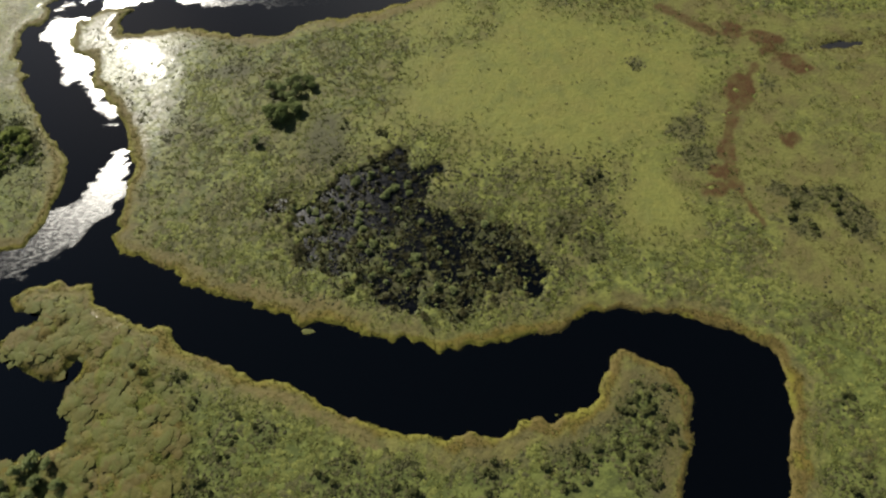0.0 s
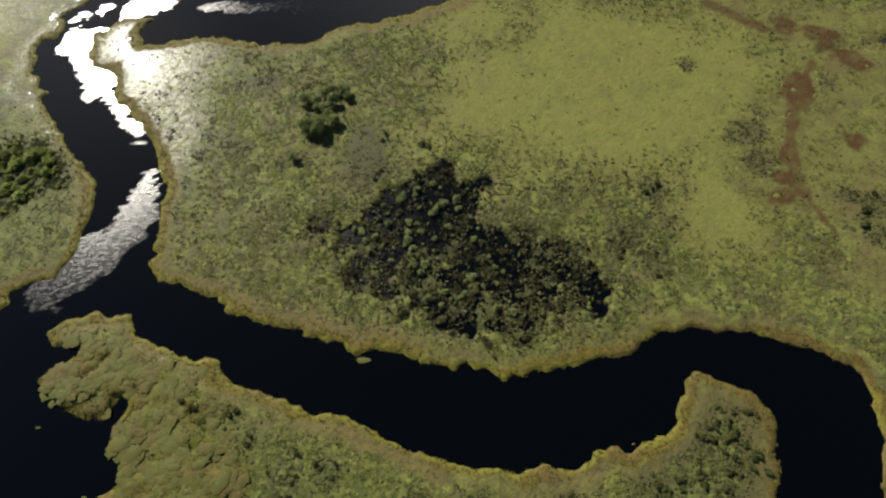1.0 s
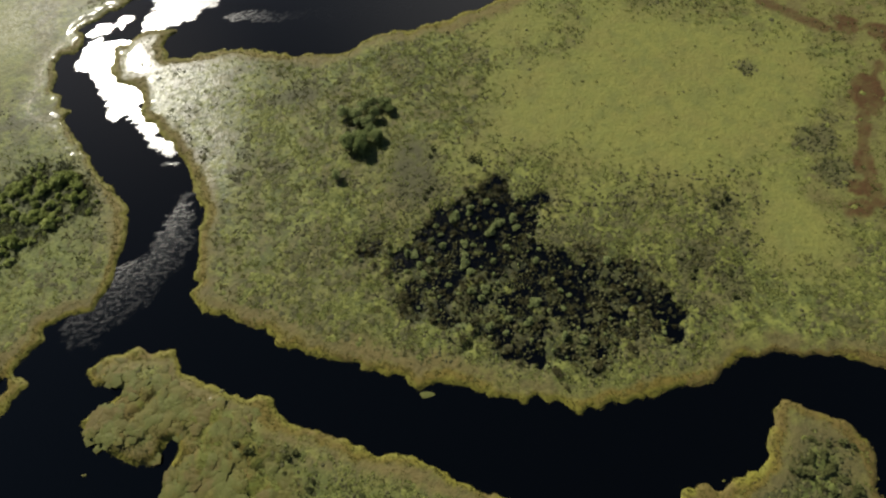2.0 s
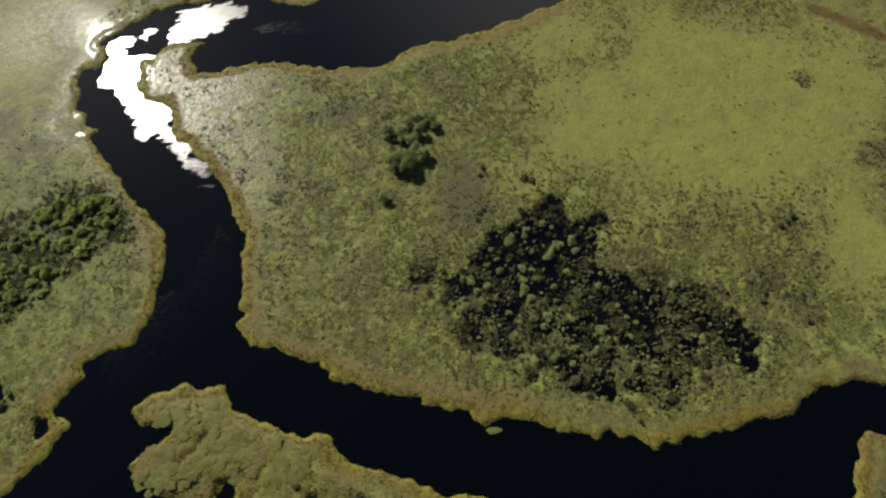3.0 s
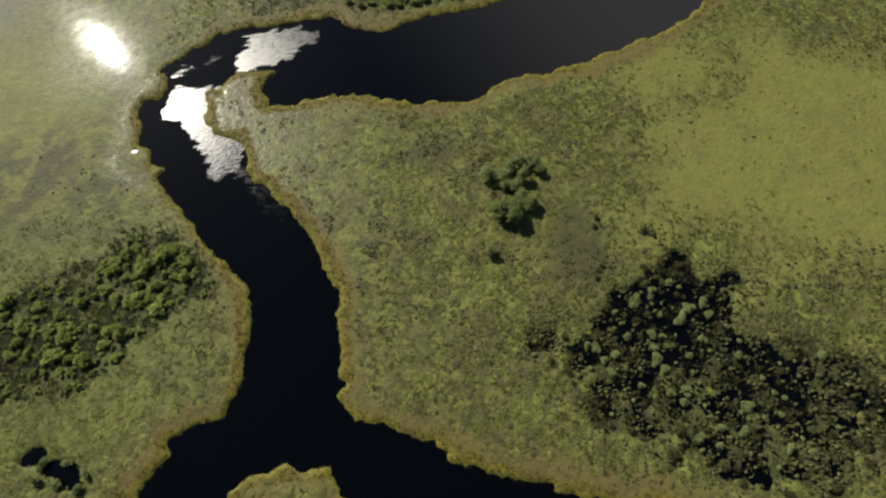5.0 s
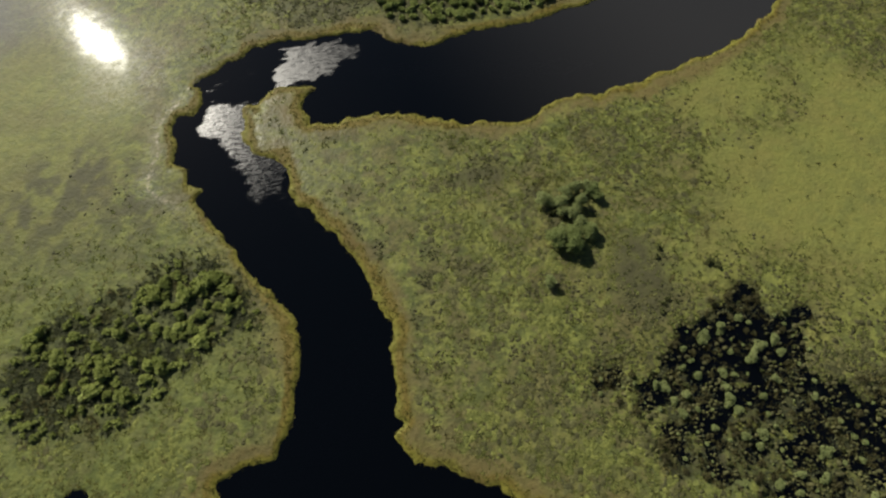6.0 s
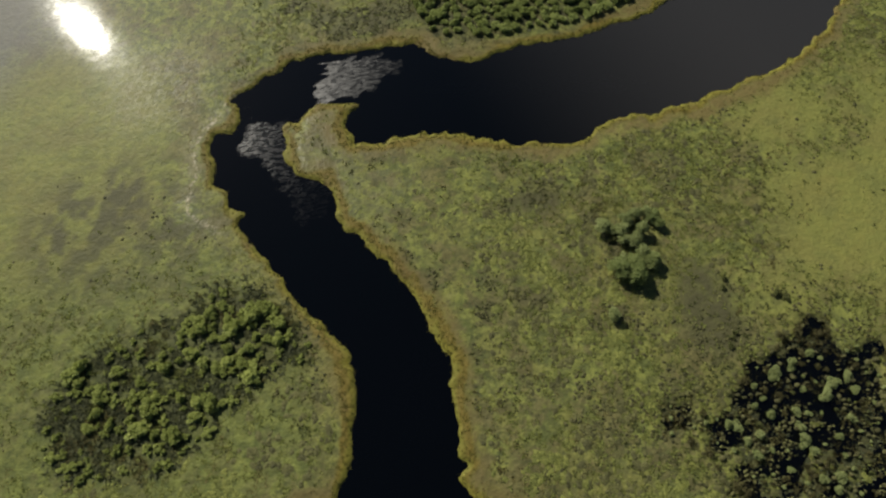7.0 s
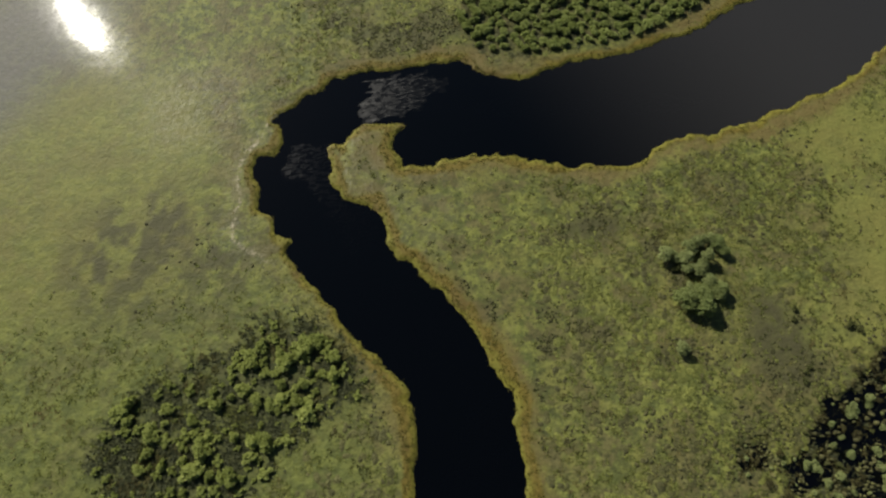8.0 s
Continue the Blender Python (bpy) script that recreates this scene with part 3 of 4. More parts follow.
WX, WY = axis(-210, 40, 0.9, 2300), axis(10, 205, 0.9, 2300)
wx, wy = (g.ravel() for g in np.meshgrid(WX, WY))
ruffle, ripple, crest = np.zeros(wx.shape), np.zeros(wx.shape), np.zeros(wx.shape)
ragged = 5 * (value_noise(wx, 2.0 * wy, 7, 2) - 0.5) + 3.5 * (value_noise(wx, 2.5 * wy, 2.2, 2, 47.0) - 0.5)
for patch, much, sided, way in RUFFLED:
    inner = signed(wx, wy, smooth_line(patch, True)) + ragged
    ruffle = np.maximum(ruffle, 0.94 * much * soft(inner, -1.1, 1.1))
    ripple = np.where(inner > -1.2, sided, ripple)
    crest = np.where(inner > -1.2, radians(way), crest)
ruffle = np.maximum(ruffle, 0.10 * soft(signed(wx, wy, smooth_line(FAR_POOL, True)), -8, 2))
ruffle = np.maximum(ruffle, 0.335 * soft(signed(wx, wy, smooth_line(SWAMP, True)), -4, -2))
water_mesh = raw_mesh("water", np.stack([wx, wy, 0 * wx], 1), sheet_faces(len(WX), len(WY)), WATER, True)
# The painted sky grey grows eastwards along the northern arm, and covers the far east.
with_zones(water_mesh, ruffle=ruffle, ripple=ripple, crest_x=np.cos(crest), crest_y=np.sin(crest), sky_sheen=soft(wx + 0.3 * (wy - 140), -74, 12) * np.maximum(soft(wy, 105, 125), soft(wx, 80, 90)))
tagged(new("water", water_mesh), "black calm river water with wind-ruffled glittering patches", "water", kind="structure")


# ---- grass, sedge and reeds ----
rng = np.random.default_rng(11)


def tufts(name, label, category, x, y, size, blades, width, lean, material, rise=1.0):
    """Tufts of pointed blades that fan out from the ground, one mesh."""
    n = len(x)
    turn = rng.random((n, blades)) * 2 * np.pi
    out = lean * (0.25 + 0.75 * rng.random((n, blades))) * size[:, None]
    tall = rise * size[:, None] * (0.12 + 0.24 * rng.random((n, blades)))
    half = width * size[:, None] * (0.6 + 0.8 * rng.random((n, blades)))
    foot = 0.18 * size[:, None] * rng.random((n, blades))
    c, s, z = np.cos(turn), np.sin(turn), field(height, x, y)[:, None] - 0.03
    x, y = x[:, None], y[:, None]
    corners = np.stack([
        np.stack([x + foot * c - half * s, y + foot * s + half * c, z + 0 * c], -1),
        np.stack([x + foot * c + half * s, y + foot * s - half * c, z + 0 * c], -1),
        np.stack([x + out * c, y + out * s, z + tall], -1)], 2)
    places = corners.reshape(-1, 3)
    me = raw_mesh(name, places, np.arange(len(places)).reshape(-1, 3), material)
    return tagged(new(name, me), label, category, kind="stuff")


def spots(count, low=(-203, -34), high=(156, 206)):
    return rng.uniform(low[0], high[0], count), rng.uniform(low[1], high[1], count)


def keep(x, y, chance):
    k = rng.random(len(x)) < chance
    return x[k], y[k]


x, y = spots(170000)
land, bush, flat = field(shore, x, y), field(bushy, x, y), field(plain, x, y)
x, y = keep(x, y, (land > 1.5) * (1 - soft(-x, 118, 135) * soft(y, 95, 115)) * (1 - bush) * (1 - 0.9 * flat) * (1 - 0.8 * np.maximum(field(mats, x, y), field(belt, x, y))) * (1 - 0.85 * field(rust, x, y)) * (1 - 0.8 * field(calm, x, y)) * (1 - 0.5 * np.minimum(field(damp, x, y), 1.0)) * soft(value_noise(x, y, 9, 3, 21.0), 0.32, 0.56) * soft(value_noise(x, y, 2.6, 3, 22.0), 0.36, 0.6) * (1 - 0.8 * soft(field(damp, x, y), 0.1, 0.7)) * (1 - 0.85 * field(murk, x, y)))
tufts("meadow_grass", "yellow-green tussocks of marsh grass on wet ground", "grass", x, y, rng.uniform(0.35, 0.85, len(x)), 7, 0.16, 1.0, GRASS)
x, y = spots(150000)
land, flat, heath = field(shore, x, y), field(plain, x, y), field(moor, x, y)
x, y = keep(x, y, (land > 4) * (1 - 0.95 * flat) * (1 - 0.8 * heath) * (1 - field(calm, x, y)) * (1 - soft(-x, 112, 130)) * (1 - field(mats, x, y)) * (1 - field(belt, x, y)) * soft(value_noise(x, y, 9, 2, 31.0), 0.35, 0.65) * soft(value_noise(x, y, 2.2, 2, 34.0), 0.45, 0.7) * 0.75)
tufts("dull_grass", "olive green grass tussocks scattered over the meadow", "grass", x, y, rng.uniform(0.4, 1.0, len(x)), 7, 0.18, 1.0, DULL, 1.4)
x, y = spots(150000)
land, flat = field(shore, x, y), field(plain, x, y)
rim = soft(-np.abs(field(swamp_gap, x, y) + 5), -13, 0) * soft(value_noise(x, y, 5, 3, 33.0), 0.42, 0.6)
some = 0.2 * (1 - field(calm, x, y)) * (1 - soft(-x, 105, 125)) * (1 - field(mats, x, y)) * (1 - 0.97 * flat) * (1 - field(moor, x, y)) * soft(value_noise(x, y, 4, 3, 32.0), 0.60, 0.70)
x, y = keep(x, y, (land > 4) * np.maximum(np.maximum(some, 0.4 * rim), np.maximum(0.5 * field(dark, x, y), 0.4 * field(speckled, x, y) * soft(value_noise(x, y, 2.6, 2, 35.0), 0.43, 0.56))))
tufts("sedge", "dark olive sedge tussocks in clusters on the meadow", "sedge", x, y, rng.uniform(0.4, 1.0, len(x)), 7, 0.18, 1.0, SEDGE, 1.3)
x, y = spots(110000)
land, flat = field(shore, x, y), field(plain, x, y)
meadow = 0.65 * (1 - flat) * (1 - field(moor, x, y)) * (1 - field(belt, x, y)) * (1 - field(mats, x, y)) * (1 - soft(-x, 112, 130) * soft(y, 65, 80)) * (1 - field(calm, x, y))
x, y = keep(x, y, (land > 4) * (1 - field(bushy, x, y)) * (1 - 0.8 * field(murk, x, y)) * (1 - field(rust, x, y)) * (1 - 0.9 * soft(field(damp, x, y), 0.1, 0.7)) * np.maximum(field(lush, x, y), meadow) * soft(value_noise(x, y, 2.2, 2, 45.0), 0.48, 0.62))
tufts("lush_grass", "thick green grass in streaky clumps on wet meadow", "grass", x, y, rng.uniform(0.5, 1.05, len(x)), 9, 0.16, 1.0, LUSH, 0.95)
x, y = spots(60000, (-75, -34), (60, 150))
land, flat = field(shore, x, y), field(plain, x, y)
x, y = keep(x, y, (land > 4) * (1 - field(bushy, x, y)) * (1 - flat) * (1 - field(moor, x, y)) * (1 - field(belt, x, y)) * (1 - field(calm, x, y)) * soft(value_noise(x, y, 1.9, 2, 51.0), 0.55, 0.68) * (1 - field(murk, x, y)) * (1 - field(rust, x, y)) * (1 - 0.9 * soft(field(damp, x, y), 0.1, 0.7)) * 0.9)
tufts("bright_grass", "pale green grass tussocks scattered between darker ones", "grass", x, y, rng.uniform(0.4, 0.8, len(x)), 9, 0.2, 1.0, BRIGHT, 1.3)
x, y = spots(380000)
land, bush = field(shore, x, y), field(bushy, x, y)
x, y = keep(x, y, (land > -0.15) * (land < field(reach, x, y)) * (1 - bush) * 0.8)
east = rng.random(len(x)) < 0.75 * soft(x, 5, 50)
for name, label, pick, material in (("reeds", "ochre-yellow reeds fringing the water's edge", ~east, REED), ("dry_reeds", "brown dry reeds fringing the water's edge", east, RUSTY)):
    tufts(name, label, "reeds", x[pick], y[pick], rng.uniform(0.3, 0.75, pick.sum()), 5, 0.18, 0.9, material, 1.0)
x, y = spots(80000)
x, y = keep(x, y, field(belt, x, y) * 0.5 * (1 - field(bushy, x, y)))
tufts("rusty_sedge", "rust-brown dry sedge behind the reed fringe", "sedge", x, y, rng.uniform(0.3, 0.65, len(x)), 6, 0.18, 1.0, RUSTY)
x, y = spots(90000)
x, y = keep(x, y, field(bushy, x, y) * (field(height, x, y) > -0.36) * 0.8)
tufts("mire_growth", "dark broken undergrowth in boggy ground", "undergrowth", x, y, rng.uniform(0.4, 1.1, len(x)), 8, 0.18, 1.0, MIRE)

x, y = spots(9000, (-50, 15), (28, 78))
x, y = keep(x, y, field(swamp, x, y) * soft(value_noise(x, y, 3, 2, 48.0), 0.40, 0.58) * 0.8)
tufts("swamp_scrub", "low brown scrub between shrubs in dark swamp water", "undergrowth", x, y, rng.uniform(0.5, 1.0, len(x)), 12, 0.16, 0.9, SCRUB, 1.8)


def cushions(x, y, radius, thick, narrow=0.45):
    """Uneven low cushions of matted reed, as arrays of vertices and faces."""
    n, k = len(x), 10
    a = np.arange(k) * 2 * np.pi / k + rng.random((n, 1)) * 6.28
    out = radius[:, None] * (0.72 + 0.5 * rng.random((n, k)))
    foot = np.maximum(field(height, x, y), 0.0)
    rings = []
    for share, up in ((1.0, -0.12), (0.86, 0.55), (0.5, 0.9)):
        rings.append(np.stack([x[:, None] + share * out * np.cos(a), y[:, None] + share * narrow * out * np.sin(a), (foot + thick * up)[:, None] + 0.05 * rng.random((n, k))], -1))
    top = np.stack([x, y, foot + thick], -1)[:, None]
    places = np.concatenate(rings + [top], 1)
    i, j = np.arange(k), (np.arange(k) + 1) % k
    faces = [np.stack([i + p * k, j + p * k, j + (p + 1) * k], 1) for p in (0, 1)] + [np.stack([i + p * k, j + (p + 1) * k, i + (p + 1) * k], 1) for p in (0, 1)]
    faces = np.concatenate(faces + [np.stack([i + 2 * k, j + 2 * k, np.full(k, 3 * k)], 1)])
    return places.reshape(-1, 3), (faces[None] + (np.arange(n) * (3 * k + 1))[:, None, None]).reshape(-1, 3)


def mounds(name, label, x, y, radius, tall, material):
    """Small uneven tussock mounds, longer than wide, one mesh."""
    n, k = len(x), 6
    a, way = np.arange(k) * 2 * np.pi / k + rng.random((n, 1)) * 6.28, rng.random((n, 1)) * 6.28
    out, slim = radius[:, None] * (0.7 + 0.6 * rng.random((n, k))), 0.5 + 0.5 * rng.random((n, 1))
    foot, rings = field(height, x, y), []
    for share, up, odd in ((1.0, -0.1, 0.0), (0.62, 0.62, 0.5)):
        u, v = share * out * np.cos(a), share * slim * out * np.sin(a)
        rings.append(np.stack([x[:, None] + u * np.cos(way) - v * np.sin(way), y[:, None] + u * np.sin(way) + v * np.cos(way),
                               foot[:, None] + tall[:, None] * (up + odd * rng.random((n, k)))], -1))
    top = np.stack([x, y, foot + tall * (0.9 + 0.3 * rng.random(n))], -1)[:, None]
    places = np.concatenate(rings + [top], 1).reshape(-1, 3)
    i, j = np.arange(k), (np.arange(k) + 1) % k
    faces = np.concatenate([np.stack([i, j, j + k], 1), np.stack([i, j + k, i + k], 1), np.stack([i + k, j + k, np.full(k, 2 * k)], 1)])
    faces = (faces[None] + (np.arange(n) * (2 * k + 1))[:, None, None]).reshape(-1, 3)
    tagged(new(name, raw_mesh(name, places, faces, material, True)), label, "tussocks", kind="stuff")


x, y = spots(120000)
open_land = (field(bank, x, y) > 4.5) * (1 - field(bushy, x, y)) * (1 - soft(field(plain, x, y), 0.0, 0.5)) * (1 - 0.97 * field(moor, x, y)) * (1 - field(mats, x, y)) * (1 - 0.8 * field(belt, x, y)) * (1 - soft(-x, 112, 124) * soft(y, 60, 80)) * (1 - 0.95 * soft(field(damp, x, y), 0.1, 0.7)) * (1 - 0.9 * field(murk, x, y))
pick = rng.random(len(x)) < open_land * soft(value_noise(x, y, 13, 3, 61.0), 0.46, 0.58) * soft(value_noise(x, y, 2.6, 3, 62.0), 0.46, 0.60)
mounds("fresh_tussocks", "bright yellow-green grass tussocks in patches on the meadow", x[pick], y[pick], rng.uniform(0.35, 1.1, pick.sum()), rng.uniform(0.04, 0.13, pick.sum()), FRESH_MOUND)
pick = rng.random(len(x)) < open_land * soft(value_noise(x, y, 12, 3, 63.0), 0.48, 0.60) * soft(value_noise(x, y, 2.2, 3, 64.0), 0.46, 0.60) * 0.8
mounds("dull_tussocks", "dull olive tussocks of old grass on the meadow", x[pick], y[pick], rng.uniform(0.35, 1.1, pick.sum()), rng.uniform(0.04, 0.14, pick.sum()), DULL_MOUND)
x, y = spots(130000)
rim = soft(-np.abs(field(swamp_gap, x, y) + 2.5), -8, 0) * soft(value_noise(x, y, 4, 3, 65.0), 0.42, 0.58)
thin = (1 + 0.9 * soft(-x, 20, 40) * soft(x, -90, -70) * soft(y, 50, 65)) * (1 - soft(field(damp, x, y), 0.1, 0.6)) * (1 - 0.97 * field(plain, x, y)) * (1 - 0.9 * field(moor, x, y)) * (1 - soft(-x, 110, 122) * soft(y, 60, 80))
often = np.maximum.reduce([0.45 * thin * soft(value_noise(x, y, 15, 3, 73.0), 0.46, 0.60) * soft(value_noise(x, y, 2.8, 3, 66.0), 0.50, 0.62), 0.6 * rim, 0.85 * field(dark, x, y), 0.6 * field(speckled, x, y) * soft(value_noise(x, y, 2.4, 3, 67.0), 0.49, 0.58), 0.05 * field(west_dark, x, y) * soft(value_noise(x, y, 2.4, 2, 68.0), 0.45, 0.6)])
pick = rng.random(len(x)) < (field(bank, x, y) > 4.5) * (1 - field(mats, x, y)) * (field(height, x, y) > -0.1) * often
mounds("dark_tussocks", "dark olive brown tussocks scattered over wet meadow", x[pick], y[pick], rng.uniform(0.2, 0.55, pick.sum()), rng.uniform(0.06, 0.2, pick.sum()), DARK_MOUND)
x, y = spots(9000, (-8, 18), (52, 72))
pick = rng.random(len(x)) < field(speckled, x, y) ** 2 * (1 - field(bushy, x, y)) * soft(value_noise(x, y, 4.5, 3, 76.0), 0.44, 0.60) * (0.12 + 0.3 * soft(58 - y, 0, 22))
mounds("speckle_tussocks", "dark brown green tussocks strewn over pale wet meadow", x[pick], y[pick], rng.uniform(0.25, 0.8, pick.sum()), rng.uniform(0.1, 0.3, pick.sum()), DARK_MOUND)
x, y = spots(26000, (-50, 15), (30, 78))
low_side = soft(58 - y - 0.45 * x, 0, 26)
pick = rng.random(len(x)) < field(swamp, x, y) * (field(height, x, y) > -0.45) * (0.03 + 0.2 * low_side) * soft(value_noise(x, y, 3.2, 3, 69.0), 0.46, 0.58)
mounds("swamp_tussocks", "small olive tussocks standing in dark swamp water", x[pick], y[pick], rng.uniform(0.2, 0.5, pick.sum()), rng.uniform(0.35, 0.55, pick.sum()), DULL_MOUND)
pick = rng.random(len(x)) < field(swamp, x, y) * 0.08 * soft(value_noise(x, y, 2.2, 2, 70.0), 0.42, 0.6)
mounds("swamp_stubble", "dark brown tussocks standing in dark swamp water", x[pick], y[pick], rng.uniform(0.25, 0.7, pick.sum()), rng.uniform(0.6, 1.0, pick.sum()), DARK_MOUND)
x, y = spots(30000, (-178, 60), (-108, 112))
pick = rng.random(len(x)) < field(thicket, x, y) * 0.4 * soft(value_noise(x, y, 2.6, 3, 71.0), 0.42, 0.60)
tufts("thicket_undergrowth", "dark tangled undergrowth between bushes of a wet thicket", "undergrowth", x[pick], y[pick], rng.uniform(0.6, 1.4, pick.sum()), 9, 0.13, 1.0, MIRE, 1.5)
pick = rng.random(len(x)) < field(thicket, x, y) * 0.28 * soft(value_noise(x, y, 3.4, 3, 72.0), 0.48, 0.62)
tufts("thicket_grass", "olive green grass between bushes of a wet thicket", "grass", x[pick], y[pick], rng.uniform(0.6, 1.3, pick.sum()), 9, 0.15, 1.0, DULL, 1.4)

x, y = spots(60000, (-114, -12), (-54, 48))
x, y = keep(x, y, field(mats, x, y) * (field(bank, x, y) > 0.6) * soft(value_noise(x, y, 2.4, 2, 43.0), 0.3, 0.6) * 0.7)
tufts("turf_sedge", "short olive ochre sedge on floating turf beside a dark bay", "sedge", x, y, rng.uniform(0.2, 0.42, len(x)), 6, 0.2, 1.0, TURF)
# Dark tufts added between the turf lobes to deepen the shade of the creases.
x, y = spots(30000, (-114, -12), (-54, 48))
x, y = keep(x, y, field(mats, x, y) * (field(bank, x, y) > 1.2) * np.maximum(1 - soft(lobes(x, y, 4.0), 0.28, 0.48), 0.25 * (1 - soft(lobes(x, y, 1.9), 0.15, 0.3))) * soft(value_noise(x, y, 6, 2, 49.0), 0.35, 0.6))
tufts("crease_shade", "dark olive tufts standing in for shade in the creases of floating turf", "sedge", x, y, rng.uniform(0.25, 0.5, len(x)), 7, 0.2, 1.0, SEDGE)
x, y = spots(9000, (-114, -12), (-54, 48))
x, y = keep(x, y, field(mats, x, y) * (field(bank, x, y) > 0.4) * soft(value_noise(x, y, 3.5, 3, 75.0), 0.38, 0.56) * 0.5)
mounds("turf_cushions", "lumpy cushions of olive ochre turf beside a dark bay", x, y, rng.uniform(0.7, 2.0, len(x)), rng.uniform(0.05, 0.16, len(x)), MAT)
for px, py, rad in ((-33.8, 24.0, 1.6), (-106.0, 18.7, 0.6), (49.6, 19.2, 0.4), (19.6, -0.2, 0.4)):
    one = (np.array([px]), np.array([py]), np.array([rad]), np.array([0.05]))
    tagged(new("floating_weed", raw_mesh("floating_weed", *cushions(*one), MAT, True)), "small pale ochre raft of weed floating on black water", "water weed", "floating weed rafts")


# ---- shrubs ----
def part(name, bm, material, parent, label=""):
    me = bpy.data.meshes.new(name)
    bm.to_mesh(me)
    bm.free()
    me.materials.append(material)
    ob = new(name, me)
    ob.parent = parent
    return tagged(ob, label)


def limb(bm, a, b, ra, rb, sides=5):
    """A tapered stem between two places."""
    way = (b - a).normalized()
    u = way.orthogonal().normalized()
    v = way.cross(u)
    rings = [[bm.verts.new(p + r * (math.cos(k * math.tau / sides) * u + math.sin(k * math.tau / sides) * v)) for k in range(sides)] for p, r in ((a, ra), (b, rb))]
    for k in range(sides):
        bm.faces.new((rings[0][k], rings[0][(k + 1) % sides], rings[1][(k + 1) % sides], rings[1][k]))
    bm.faces.new(rings[1])


def shrub(name, label, category, group, tall, wide, lobes, leaves, leaf, material, seed, spread=1.0):
    """A many-stemmed shrub: a short trunk that forks into limbs, and a crown of leaf sprays on uneven lobes."""
    r = random.Random(seed)
    root = tagged(new(name), label, category, group)
    stems, crown = bmesh.new(), bmesh.new()
    fork = Vector((r.uniform(-0.1, 0.1), r.uniform(-0.1, 0.1), 0.28 * tall))
    limb(stems, Vector((0, 0, -0.5)), fork, 0.05 * tall, 0.035 * tall, 6)
    balls = []
    for k in range(lobes):
        a, d = k * 2.4 + r.uniform(-0.5, 0.5), wide * (0.05 if k == 0 else spread * r.uniform(0.22, 0.42))
        rad = wide * r.uniform(0.13, 0.24) / spread**0.5
        c = Vector((d * math.cos(a), d * math.sin(a), tall * (0.80 if k == 0 else r.uniform(0.45, 0.72))))
        balls.append((c, rad))
        limb(stems, fork, c, 0.026 * tall, 0.010 * tall, 5)
    for k in range(leaves):
        c, rad = balls[k % lobes]
        n = Vector((r.gauss(0, 1), r.gauss(0, 1), r.gauss(0.35, 1))).normalized()
        p = c + Vector((n.x * rad, n.y * rad, n.z * rad * 0.8)) * r.uniform(0.72, 1.12)
        m = (0.45 * n + Vector((0, 0, 1.2)) + 0.4 * Vector((r.gauss(0, 1), r.gauss(0, 1), r.gauss(0, 1)))).normalized()
        u = m.orthogonal().normalized()
        u.rotate(Matrix.Rotation(r.uniform(0, 6.28), 3, m))
        v, s = m.cross(u), leaf * r.uniform(0.6, 1.25)
        q = [p + s * (u * a + v * b) + m * s * h for a, b, h in ((-1, 0, -0.25), (0, -0.55, 0.1), (1, 0, -0.25), (0, 0.55, 0.1))]
        crown.faces.new([crown.verts.new(w) for w in q])
    part("trunk", stems, BARK, root)
    part("crown", crown, material, root)
    return root


def inside_spots(line, count, gap, low=-0.5, shift=0, taken=()):
    """Random places inside a closed line, at least a gap apart."""
    g = np.random.default_rng(40 + shift)
    line, got = smooth_line(line, True), list(taken)
    a, b = line.min(0), line.max(0)
    cand = g.uniform(a, b, (count * 60, 2))
    ok = signed(cand[:, 0], cand[:, 1], line) > low
    for p in cand[ok]:
        if all((p[0] - q[0]) ** 2 + (p[1] - q[1]) ** 2 > gap * gap for q in got):
            got.append(p)
            if len(got) == count + len(taken):
                break
    return got[len(taken):]


def plant(kinds, places, seed, sizes=(0.7, 1.2)):
    """Sets a copy of one of the kinds at every place; the first of each kind takes a place of its own."""
    r, used = random.Random(seed), set()
    for px, py in places:
        k = r.randrange(len(kinds))
        s, turn = r.uniform(*sizes), r.uniform(0, 360)
        z = max(float(field(height, np.array([px]), np.array([py]))[0]), -0.3)
        m = pose(px, py, z, 0, 0, turn) @ Matrix.Diagonal((s * r.uniform(0.8, 1.3), s * r.uniform(0.75, 1.05), s * r.uniform(0.8, 1.1), 1))
        if k in used:
            ob = copy_thing(kinds[k], m)
            ob.matrix_basis = m
        else:
            used.add(k)
            kinds[k].matrix_basis = m


